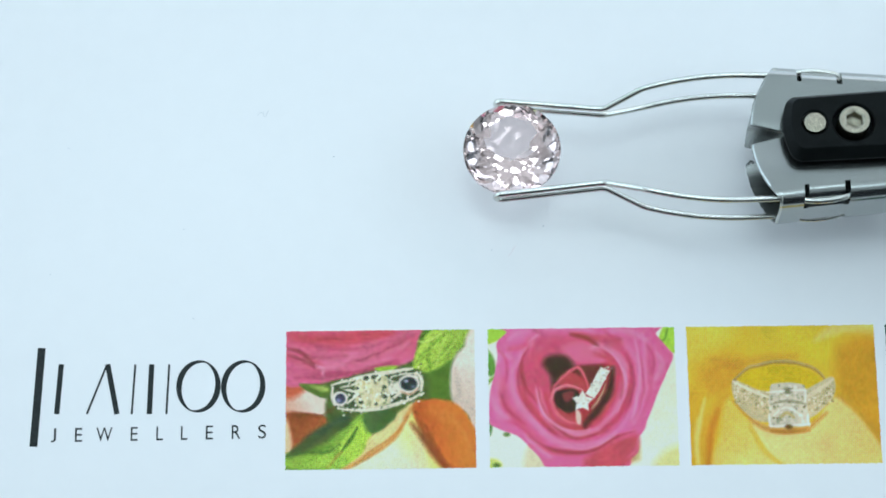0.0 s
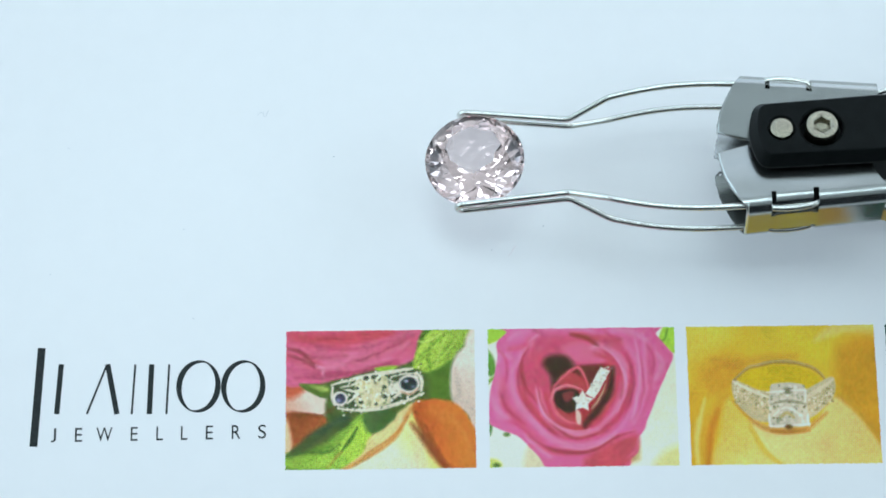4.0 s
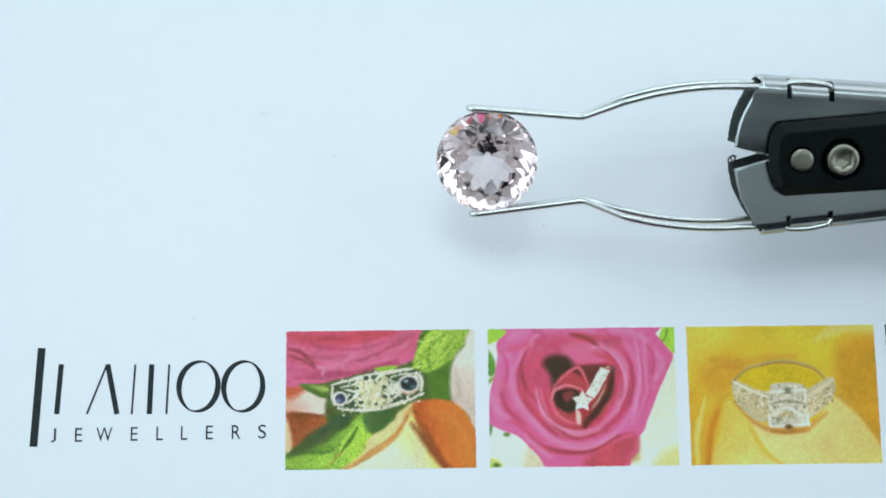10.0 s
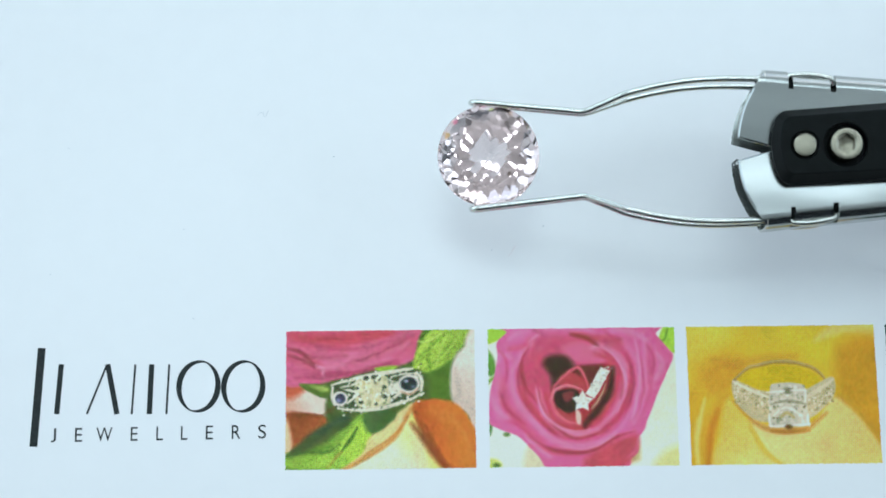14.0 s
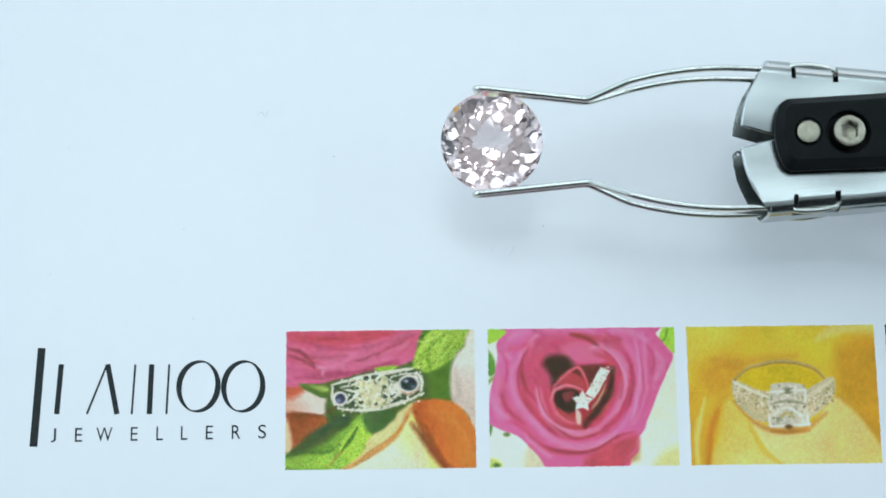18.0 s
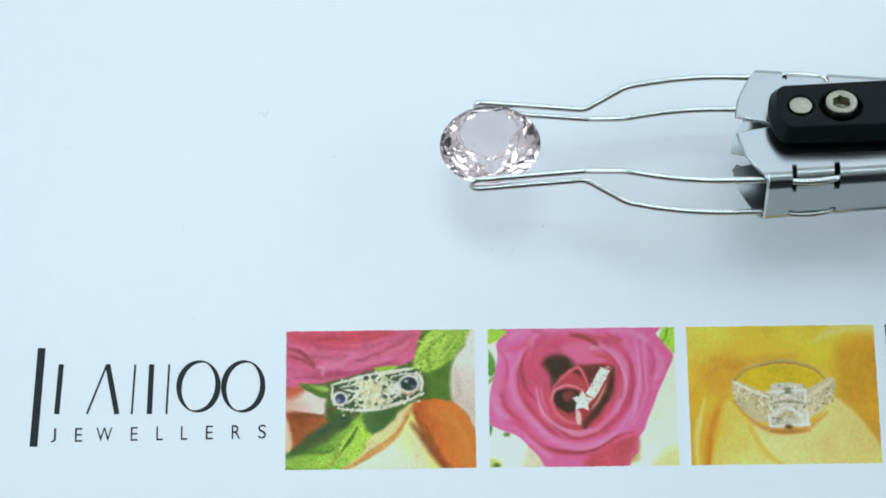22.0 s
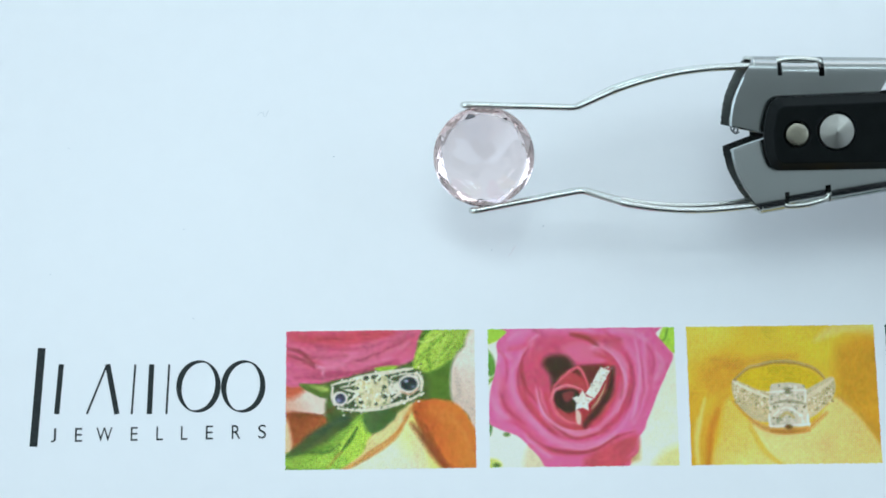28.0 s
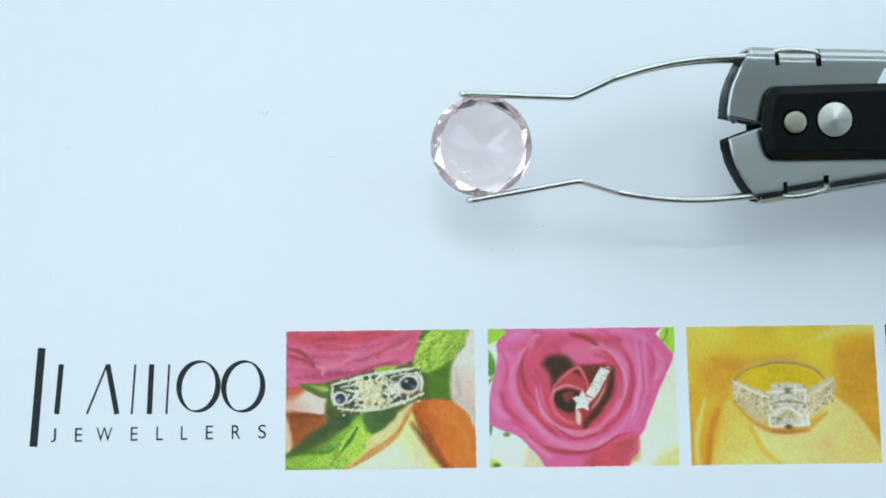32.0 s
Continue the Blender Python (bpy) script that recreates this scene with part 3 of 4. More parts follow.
    p.stroke([(1056, 626), (1078, 634), (1094, 656)], 7, (186, 48, 72), 4, 0.7)
    p.stroke([(968, 698), (978, 736), (1002, 755), (1034, 758), (1064, 738), (1088, 700), (1098, 662)], 9, (190, 48, 70), 4, 0.85)
    for pts, w, col, a in (
            ([(938, 612), (925, 640), (930, 680), (952, 712)], 6, (172, 40, 66), 0.75), ([(955, 690), (962, 722), (985, 756), (1020, 776), (1060, 768)], 5, (172, 40, 70), 0.75),
            ([(935, 772), (970, 792), (1010, 802), (1050, 798), (1090, 776), (1125, 764)], 6, (168, 42, 72), 0.75), ([(1012, 590), (1040, 598), (1062, 612)], 7, (146, 40, 46), 0.7),
            ([(1066, 616), (1092, 640), (1104, 672), (1100, 706)], 4, (176, 44, 76), 0.7), ([(1118, 640), (1124, 684), (1108, 732)], 5, (176, 44, 96), 0.65),
            ([(1138, 640), (1142, 690), (1128, 742)], 4, (184, 52, 108), 0.6), ([(884, 690), (900, 724), (930, 750)], 6, (184, 46, 88), 0.6)):
        p.stroke(pts, w, col, 2.2, a)
    for pts in ([(1052, 612), (1082, 622), (1104, 652), (1110, 690), (1094, 732)], [(950, 684), (958, 722), (984, 752), (1016, 764), (1046, 760)], [(936, 604), (946, 596), (958, 588)], [(1128, 600), (1134, 640), (1134, 690), (1120, 744)], [(996, 792), (1044, 794), (1092, 770)]):
        p.stroke(pts, 5, (236, 134, 186), 2, 0.75)
    for pts, w in (([(900, 600), (916, 588), (938, 584)], 10), ([(880, 640), (890, 626), (906, 630)], 9), ([(872, 700), (880, 722), (900, 740)], 9), ([(970, 582), (1010, 578), (1050, 584)], 8),
                   ([(1080, 584), (1120, 586), (1150, 604)], 10), ([(1168, 626), (1176, 646), (1164, 672)], 9), ([(930, 770), (950, 790), (974, 808)], 9)):
        p.stroke(pts, w, (240, 136, 192), 4, 0.6)
    for pts in ([(884, 616), (898, 640), (896, 670)], [(946, 580), (962, 592), (956, 604)], [(1068, 578), (1084, 594), (1104, 600)], [(1150, 612), (1160, 634), (1156, 664)], [(900, 744), (926, 756), (944, 776)]):
        p.stroke(pts, 5, (190, 52, 104), 2.5, 0.55)
    # the heart
    p.blob([(962, 642), (975, 631), (1002, 630), (1020, 648), (1060, 646), (1082, 644), (1092, 665), (1082, 702), (1062, 735), (1035, 757), (1002, 746), (982, 722), (976, 690), (982, 670)], (170, 38, 60), 4)
    p.blob([(964, 640), (978, 629), (1006, 631), (1020, 648), (1032, 662), (1010, 656), (990, 676), (984, 694), (976, 664)], (58, 28, 32), 7, 0.95)
    p.blob([(1020, 650), (1060, 645), (1070, 652), (1050, 690), (1044, 682), (1036, 664)], (110, 32, 42), 4)
    p.blob([(994, 674), (1012, 660), (1030, 672), (1040, 692), (1000, 684)], (188, 50, 74), 3)
    p.stroke([(978, 702), (984, 682), (1004, 662), (1024, 650), (1036, 664), (1044, 690)], 6, (220, 84, 114), 2)
    p.blob([(982, 702), (992, 691), (1020, 690), (1030, 705), (1026, 724), (1006, 731), (988, 720)], (56, 26, 32), 2.5)
    p.blob([(998, 696), (1018, 693), (1014, 706), (1002, 710)], (150, 42, 62), 3)
    p.stroke([(976, 712), (984, 690), (1006, 682), (1032, 690)], 6, (230, 112, 144), 2)
    p.stroke([(978, 708), (986, 730), (1004, 745), (1030, 752)], 7, (222, 90, 122), 2.5)
    p.stroke([(992, 724), (1006, 738), (1022, 742)], 4, (196, 60, 84), 2)
    # the ring: a pale bar ending in a small star
    p.stroke([(1088, 652), (1082, 690), (1060, 726), (1036, 754)], 12, (62, 26, 32), 4, 0.9)
    p.stroke([(1074, 680), (1064, 704), (1050, 724)], 4, (186, 140, 120), 1.6)
    p.blob([(1066, 650), (1083, 657), (1054, 706), (1038, 698)], (232, 232, 226), 1.3, smooth=False)
    star = [(1033 + (11 + 9 * (k % 2)) * math.cos(k * math.pi / 5 + 0.36), 711 + (11 + 9 * (k % 2)) * math.sin(k * math.pi / 5 + 0.36)) for k in range(10)]
    p.blob(star, (240, 240, 236), 1.5, smooth=False)
    p.stroke([(1024, 728), (1026, 738), (1027, 750)], 10, (236, 184, 180), 2)
    p.glitter(lambda x, y: abs((x - 1060) * 0.85 + (y - 678) * 0.52) < 9 and abs(y - 678) < 28, 30, 2, (1.2, 3), ((255, 255, 252), (188, 186, 180), (160, 154, 148)))
    p.glitter(lambda x, y: math.hypot(x - 1033, y - 711) < 15, 16, 4, (1.2, 3), ((255, 255, 252), (196, 192, 186)))
    return p


def gold_picture():
    p = Canvas(338, 245, (224, 190, 54), origin=(1214, 577), slant=0.053)
    orange, light = (204, 126, 38), (240, 212, 110)
    p.blob([(1214, 570), (1330, 570), (1300, 640), (1240, 690), (1214, 700)], (230, 196, 64), 16, 0.8, colour2=(220, 180, 48), along=((1230, 590), (1280, 670)))
    p.blob([(1350, 570), (1450, 570), (1440, 606), (1360, 610)], (216, 192, 56), 12, 0.9)
    p.blob([(1430, 600), (1500, 590), (1500, 640), (1440, 640)], (220, 198, 54), 12, 0.8)
    p.blob([(1446, 606), (1466, 582), (1490, 568), (1560, 568), (1560, 598), (1500, 592)], (236, 208, 106), 6)
    p.blob([(1214, 570), (1300, 570), (1290, 600), (1240, 628), (1214, 640)], (234, 206, 78), 14, 0.7)
    p.stroke([(1550, 600), (1553, 680), (1562, 780)], 14, (226, 186, 96), 8, 0.6)
    p.blob([(1490, 610), (1570, 610), (1574, 790), (1520, 736), (1486, 690)], (208, 152, 40), 14)
    p.blob([(1236, 660), (1280, 630), (1320, 640), (1300, 690), (1256, 704)], (212, 150, 44), 14, 0.8)
    p.stroke([(1262, 636), (1306, 646), (1350, 636), (1410, 633)], 12, (198, 138, 50), 8, 0.6)
    p.blob([(1214, 700), (1250, 705), (1240, 830), (1210, 830)], (214, 164, 44), 8, 0.8)
    p.stroke([(1250, 708), (1240, 744), (1236, 780), (1238, 830)], 11, light, 3.5, 0.9)
    p.stroke([(1286, 704), (1266, 740), (1256, 784), (1254, 832)], 24, (212, 152, 44), 8, 0.9)
    p.stroke([(1272, 726), (1260, 768), (1256, 832)], 11, orange, 4, 0.85)
    p.blob([(1290, 706), (1326, 742), (1346, 784), (1398, 824), (1272, 832), (1276, 770)], (236, 198, 86), 6, colour2=(242, 212, 120), along=((1300, 740), (1350, 825)))
    p.blob([(1326, 742), (1370, 756), (1440, 752), (1482, 704), (1526, 740), (1560, 784), (1590, 832), (1394, 832), (1356, 790)], (240, 214, 136), 3.5, colour2=(230, 200, 112), along=((1400, 770), (1550, 810)))
    p.stroke([(1328, 744), (1348, 788), (1372, 812), (1396, 826)], 12, (222, 184, 70), 3.5, 0.9)
    p.stroke([(1336, 742), (1358, 788), (1390, 820)], 4, (240, 226, 150), 3, 0.7)
    p.stroke([(1486, 702), (1530, 738), (1562, 780), (1580, 800)], 12, (204, 148, 46), 5, 0.85)
    # the ring
    p.origin = (1213, 572)
    p.stroke([(1300, 706), (1336, 742), (1362, 755), (1396, 759), (1432, 753), (1466, 728)], 10, (184, 112, 38), 3.5, 0.65)
    p.blob([(1306, 672), (1330, 650), (1400, 643), (1450, 662), (1440, 684), (1360, 684), (1330, 680)], (210, 182, 36), 3)
    p.stroke([(1296, 674), (1318, 652), (1350, 641), (1396, 637), (1440, 648), (1464, 670)], 7, (176, 134, 62), 2)
    p.stroke([(1300, 668), (1322, 648), (1352, 639), (1396, 635), (1440, 646), (1462, 664)], 4, (196, 168, 110), 1.5, 0.8)
    p.blob([(1297, 670), (1310, 671), (1340, 685), (1364, 694), (1368, 738), (1340, 740), (1312, 718), (1299, 696)], (198, 184, 144), 2)
    p.blob([(1478, 666), (1462, 668), (1440, 682), (1424, 694), (1424, 740), (1450, 728), (1472, 708), (1481, 688)], (202, 190, 152), 2)
    p.glitter(lambda x, y: 1300 < x < 1364 and abs(y - 700 - (x - 1330) * 0.42) < 20, 130, 11, (1.3, 2.8), ((236, 232, 214), (220, 212, 186), (150, 128, 84), (172, 148, 100), (186, 166, 122), (200, 182, 140)))
    p.glitter(lambda x, y: 1426 < x < 1478 and abs(y - 702 + (x - 1450) * 0.5) < 19, 110, 12, (1.3, 2.8), ((236, 232, 214), (220, 212, 186), (150, 128, 84), (172, 148, 100), (186, 166, 122), (200, 182, 140)))
    p.stroke([(1299, 671), (1320, 682), (1342, 692), (1364, 700)], 6, (236, 230, 208), 1.8, 0.85)
    p.stroke([(1478, 668), (1458, 684), (1440, 694), (1426, 702)], 8, (222, 214, 184), 1.8, 0.85)
    p.blob([(1364, 682), (1374, 675), (1412, 675), (1428, 684), (1431, 720), (1431, 749), (1367, 750), (1363, 720)], (208, 202, 182), 1.6)
    p.glitter(lambda x, y: 1364 < x < 1430 and 678 < y < 748, 70, 13, (1.5, 4), ((232, 232, 226), (222, 220, 210), (160, 152, 128), (180, 170, 140)))
    p.glitter(lambda x, y: 1364 < x < 1430 and 698 < y < 742, 14, 14, (1.2, 2.4), ((120, 104, 72), (140, 122, 84)))
    p.spot(1396, 688, 8, 6, (120, 104, 80), 2.5, 0.8)
    p.stroke([(1366, 712), (1396, 706), (1428, 712)], 4, (140, 126, 96), 2, 0.7)
    p.stroke([(1372, 732), (1394, 718), (1420, 732)], 4, (244, 244, 238), 1.8, 0.7)
    p.stroke([(1384, 736), (1396, 728), (1408, 736)], 5, (200, 176, 100), 2, 0.8)
    for pts in ([(1358, 690), (1374, 690), (1390, 688)], [(1402, 688), (1418, 687), (1430, 689)], [(1428, 686), (1428, 696), (1427, 708)], [(1363, 730), (1363, 740), (1366, 752)], [(1362, 749), (1376, 751), (1392, 749)], [(1404, 749), (1420, 749), (1436, 747)], [(1432, 730), (1433, 740), (1434, 750)]):
        p.stroke(pts, 4.5, (240, 240, 236), 1.5, 0.85)
    p.spot(1398, 752, 6, 4, (120, 64, 34), 2)
    p.stroke([(1366, 759), (1398, 762), (1434, 758)], 6, (186, 112, 40), 3, 0.8)
    return p


leaf_picture().build("printed_picture", card, 0, 0, UNIT, "printed picture of a silver ring among pink petals and leaves", (0.95, 0.78, 0.84), 1.2)
rose_picture().build("printed_picture", card, 0.01603, 0, UNIT * 1.01, "printed picture of a ring in a pink rose", (1.06, 0.78, 0.89), 0.75)
gold_picture().build("printed_picture", card, 0.03183, 0, UNIT * 1.005, "printed picture of a ring on yellow petals", (1.06, 0.85, 0.9), 0.45)
Canvas(338, 245, (20, 70, 66)).build("printed_picture", card, 0.04768, 0, UNIT, "dark green printed picture")


def stroke_bar(a, b, width, taper=1.0):
    """A plain bar on the card from a to b in millimetres of the table."""
    a, b = Vector(on_card(*a)), Vector(on_card(*b))
    d = (b - a).normalized()
    n = Vector((-d.y, d.x)) * width * MM / 2
    line = [a + n, b + n * taper, b - n * taper, a - n]
    bm = bmesh.new()
    slab(bm, [tuple(p) for p in line], 0.000004, 0.000012)
    return bm


def mark(x, y):
    return -14.05 + (x - 470) * 0.0448, -9.14 - (y - 640) * 0.045


for a, b, w in (((72, 616), (66, 790), 0.62), ((108, 645), (104, 733), 0.42), ((189, 645), (157, 733), 0.16), ((190, 645), (210, 733), 0.42),
                ((239, 645), (236, 733), 0.16), ((268, 645), (267, 733), 0.42), ((299, 645), (297, 733), 0.16)):
    part("printed_bar", stroke_bar(mark(*a), mark(*b), w), INK, card, "plain dark grey printed bar")
for cx, w0 in ((352, 0.36), (431, 0.36)):
    x, y = on_card(*mark(cx, 684))
    bm = bmesh.new()
    n = 48
    vs = [[], []]
    for k in range(n):
        a = 2 * math.pi * k / n
        w = (0.1 + w0 * abs(math.cos(a + 0.35))) * MM
        for r, row in ((0, vs[0]), (1, vs[1])):
            row.append(bm.verts.new((x + (1.76 * MM - r * w) * math.cos(a), y + (2.08 * MM - r * w) * math.sin(a), 0.000012)))
    for k in range(n):
        bm.faces.new((vs[0][k], vs[0][(k + 1) % n], vs[1][(k + 1) % n], vs[1][k]))
    part("printed_ring", bm, INK, card, "plain dark grey printed ring")


def letter(ch, x, y, height, width):
    """One printed capital, its foot's middle at x, y of the table."""
    cu = bpy.data.curves.new("letter", "FONT")
    cu.body = ch
    tmp = new("letter_curve", cu)
    bpy.context.view_layer.update()
    me = bpy.data.meshes.new_from_object(tmp.evaluated_get(bpy.context.evaluated_depsgraph_get()))
    bpy.data.objects.remove(tmp)
    co = np.array([v.co[:] for v in me.vertices])
    lo, hi = co.min(0), co.max(0)
    sx, sy = width * MM / (hi[0] - lo[0]), height * MM / (hi[1] - lo[1])
    ox, oy = on_card(x, y)
    for v in me.vertices:
        v.co = (ox + (v.co.x - (lo[0] + hi[0]) / 2) * sx, oy + (v.co.y - lo[1]) * sy, 0.000012)
    me.materials.clear()
    me.materials.append(INK)
    ob = new("letter", me)
    ob.parent = card


for ch, x, w in zip("JEWELLERS", (94.5, 139, 184.5, 237.5, 282.5, 326, 370.5, 418, 464), (0.4, 0.56, 1.25, 0.56, 0.52, 0.52, 0.56, 0.7, 0.62)):
    letter(ch, -30.72 + (x - 92) * 0.04437, -15.54 + (x - 92) * 0.0008, 1.09, w)

# dust and fibres on the paper
for x, y, r in ((-8.9, 7.7, 0.06), (-19.9, -5.7, 0.05), (3.9, -0.1, 0.05), (-30.5, 8.4, 0.05), (-31.5, -2.1, 0.05), (8.1, 1.9, 0.06), (-20.9, 1.6, 0.05)):
    bm = bmesh.new()
    bmesh.ops.create_icosphere(bm, subdivisions=1, radius=r * MM, matrix=Matrix.Diagonal((1.3, 0.8, 0.4, 1)))
    ob = tagged(new("dust_speck", finish(bm, "dust_speck", DUST)), "tiny grey speck of dust on the white card", "dust", "dust on the card")
    ob.location = (x * MM, y * MM, 0.00001)
for name, pts, mat in (("hair", ((-15.2, 11.2), (-14.8, 11.5), (-14.6, 11.1), (-14.3, 11.6)), DUST), ("fibre", ((5.2, -0.6), (5.5, -0.3), (5.7, 0.1), (5.9, 0.2)), FIBRE)):
    ob = tagged(new(name, finish(tube(bmesh.new(), [v * MM for v in smooth_line([(*p, 0.02) for p in pts], 5)], 0.014 * MM, 6), name, mat)), "short curled fibre lying on the white card", "fibre", "dust on the card")


# ---------------------------------------------------------------- the stone tweezers, axis along x, jaws above and below in y
TOOL = 0.001035


def wall_y(x):
    return 5.72 - 0.094 * (x - 20.9)


def scale_mm(bm):
    bmesh.ops.scale(bm, vec=(TOOL, TOOL, TOOL), verts=bm.verts)
    return bm


PLATE, LEAN = 2.25, 0.034
SLOTS = (22.56, 22.9, 25.5, 25.9)


def channel_profile(x, press):
    """A cross-section of the bent sheet's outer part: from the front plate round the wall to the back plate, outside then inside."""
    w, t, r = wall_y(x), 0.24, 1.0
    out, inn = [], []
    for s in (1, -1):
        rows = [(w - 1.35, PLATE, 0, 1), (w - 1.22, PLATE, 0, 1), (w - 1.1, PLATE, 0, 1)]
        for k in range(9):
            a = radians(90 - 11.25 * k)
            rows.append((w - r + r * math.cos(a), PLATE - r + r * math.sin(a), math.cos(a), math.sin(a)))
        rows += [(w, 1.1, 1, 0), (w, 0.95, 1, 0)]
        if s < 0:
            rows = rows[::-1]
        for y, z, ny, nz in rows:
            if press and z > 1.12:
                k = min(1, max(0, (y - w + 1.35) / 0.6))
                y -= 0.2 * k
            out.append((y, s * z))
            inn.append((y - t * ny, s * (z - t * nz)))
    return [(x, y, z) for y, z in out] + [(x, y, z) for y, z in inn[::-1]]


def make_arm(side):
    """One half of the chromed body: two plates with rounded noses, joined by a wall with two pressed-in straps."""
    bm = bmesh.new()
    edge = wall_y(20.9) - 1.35
    nose = smooth_line([(18.95, 0.8, 0), (19.08, 1.8, 0), (19.38, 2.9, 0), (19.7, 3.6, 0), (20.1, edge, 0)], 8)
    outline = [(21.25, 0.12)] + [(p.x, p.y) for p in nose] + [(20.9, edge), (30.43, wall_y(30.4) - 1.35), (29.8, 2.4), (29.7, 0.12)]
    fixed = len(outline) - 5
    for s in (1, -1):
        r = random.Random(side * 10 + s)
        worn = [(x + r.uniform(-0.07, 0.03), y + r.uniform(-0.02, 0.02)) if 0 < k < fixed else (x, y) for k, (x, y) in enumerate(outline)]
        loops = []
        for d, z in ((-1, PLATE - 0.24), (0, PLATE - 0.17), (0, PLATE - 0.1), (0.045, PLATE - 0.045), (0.13, PLATE)):
            rim = inset(outline, d) if d > 0 else outline if d == 0 else worn
            loops.append([(*(rim[k] if k < fixed else worn[k]), s * z) for k in range(len(worn))])
        rings(bm, loops)
    # the nose's edge runs on over the bend to the wall's front edge
    for s in (1, -1):
        a = channel_profile(20.9, 0)
        n = len(a) // 2
        half = range(0, n // 2) if s > 0 else range(n // 2, n)
        front = {k: 20.1 + 0.8 * min(1, max(0, (a[k][1] - edge) / 1.2)) for k in half}
        rings(bm, [[(front[k] if step == 0 else 20.95, a[k][1], a[k][2]) for k in half] + [(front[k] if step == 0 else 20.95, a[2 * n - 1 - k][1], a[2 * n - 1 - k][2]) for k in reversed(half)] for step in (0, 1)])
    for x0, x1, press in ((20.93, SLOTS[0], 0), (SLOTS[1], SLOTS[2], 1), (SLOTS[3], 30.6, 0)):
        n = 3 if x1 < 29 else 5
        rings(bm, [channel_profile(x0 + (x1 - x0) * k / n, press) for k in range(n + 1)])
    for x0, x1 in (SLOTS[:2], SLOTS[2:]):
        w = wall_y((x0 + x1) / 2)
        box(bm, x0 - 0.03, x1 + 0.03, w - 0.24, w - 0.006, -0.9, 0.9)
    # the plates lean apart by a few degrees towards the wall
    for v in bm.verts:
        v.co.z *= 1 + LEAN * (v.co.y - 3.2)
    if side < 0:
        bmesh.ops.scale(bm, vec=(1, -1, 1), verts=bm.verts)
    return scale_mm(bm)


def make_wire(side):
    """A hairpin of spring wire: out of the body, bent inwards, along the stone and round its tip."""
    def w(x):
        return wall_y(x) - 0.22

    top = [(28.0, w(28) - 0.42, 1.5), (26.1, w(26.1) - 0.42, 1.6), (25.6, w(25.6) - 0.1, 1.72), (24.2, w(24.2) + 0.06, 1.76), (22.8, w(22.8) - 0.08, 1.74), (22.3, w(22.3) - 0.42, 1.7)]
    run = [(20.9, 5.02, 1.72), (17.8, 5.1, 1.72), (15.4, 4.97, 1.71), (13.3, 4.66, 1.7), (11.6, 4.28, 1.69)]
    front = smooth_line(top + run, 5)
    bend = fillet([front[-1], (11.1, 4.15, 1.68), (8.16, 3.03, 0.49), (0.62, 3.83, 0.41)], [0.45, 0.4], 5)
    path = front[:-1] + bend[:-1]
    loop = [(0.5 - 0.53 * math.sin(a), 3.85 + 0.04 * math.sin(a), 0.49 * math.cos(a)) for a in (math.pi * (k / 18 - 0.06) for k in range(21))]
    back = [Vector((p.x, p.y, -p.z)) for p in path]
    line = path + [Vector(p) for p in loop] + back[::-1]
    bm = tube(bmesh.new(), line, 0.232, 14)
    if side < 0:
        bmesh.ops.scale(bm, vec=(1, -1, 1), verts=bm.verts)
    return scale_mm(bm)


RIVET_X, SCREW_X = 23.38, 26.18


def make_bar(side):
    """The black grip: a long bar with a rounded, chamfered nose, bored for a rivet and a screw."""
    def outline(d):
        half = [(22.2 + 0.45 * d, 2.6 - d), (21.66 + 0.65 * d, 2.2 - 0.85 * d), (21.32 + 0.85 * d, 1.2 - 0.45 * d)]
        line = half + [(21.18 + 0.95 * d, 0)] + [(x, -y) for x, y in half[::-1]]
        nose = [(p.x, p.y) for p in smooth_line([(x, y, 0) for x, y in line], 3)]
        flat = [(80 - d, 3.1 - d), (30, 2.7 - d)] + nose + [(30, d - 2.7), (80 - d, d - 3.1)]
        c, w = math.cos(radians(3)), math.sin(radians(3))
        return [(RIVET_X + (x - RIVET_X) * c - y * w, (x - RIVET_X) * w + y * c) for x, y in flat]

    bm = bmesh.new()
    rings(bm, [[(x, y, z) for x, y in outline(d)] for d, z in ((0.05, 2.8), (0, 2.85), (0, 3.0), (0.04, 3.07), (0.56, 3.92), (0.64, 3.96))])
    if side < 0:
        bmesh.ops.scale(bm, vec=(1, 1, -1), verts=bm.verts)
    scale_mm(bm)
    bmesh.ops.recalc_face_normals(bm, faces=bm.faces)
    solid = new("grip_solid", finish(bm, "grip_solid", BLACK))
    cutters = []
    for x, r in ((RIVET_X, 0.95), (SCREW_X, 1.5 if side > 0 else 1.36)):
        c = bmesh.new()
        lathe(c, [(r * TOOL, side * 2.9 * TOOL), (r * TOOL, side * 3.88 * TOOL), ((r + 0.12) * TOOL, side * 3.99 * TOOL), ((r + 0.12) * TOOL, side * 4.4 * TOOL)], (x * TOOL, 0), 48)
        cut = new("cutter", finish(c, "cutter", BLACK))
        cutters.append(cut)
        mod = solid.modifiers.new("bore", "BOOLEAN")
        mod.operation, mod.object, mod.solver = "DIFFERENCE", cut, "EXACT"
    bpy.context.view_layer.update()
    me = bpy.data.meshes.new_from_object(solid.evaluated_get(bpy.context.evaluated_depsgraph_get()))
    for ob in cutters + [solid]:
        bpy.data.objects.remove(ob)
    out = bmesh.new()
    out.from_mesh(me)
    return out


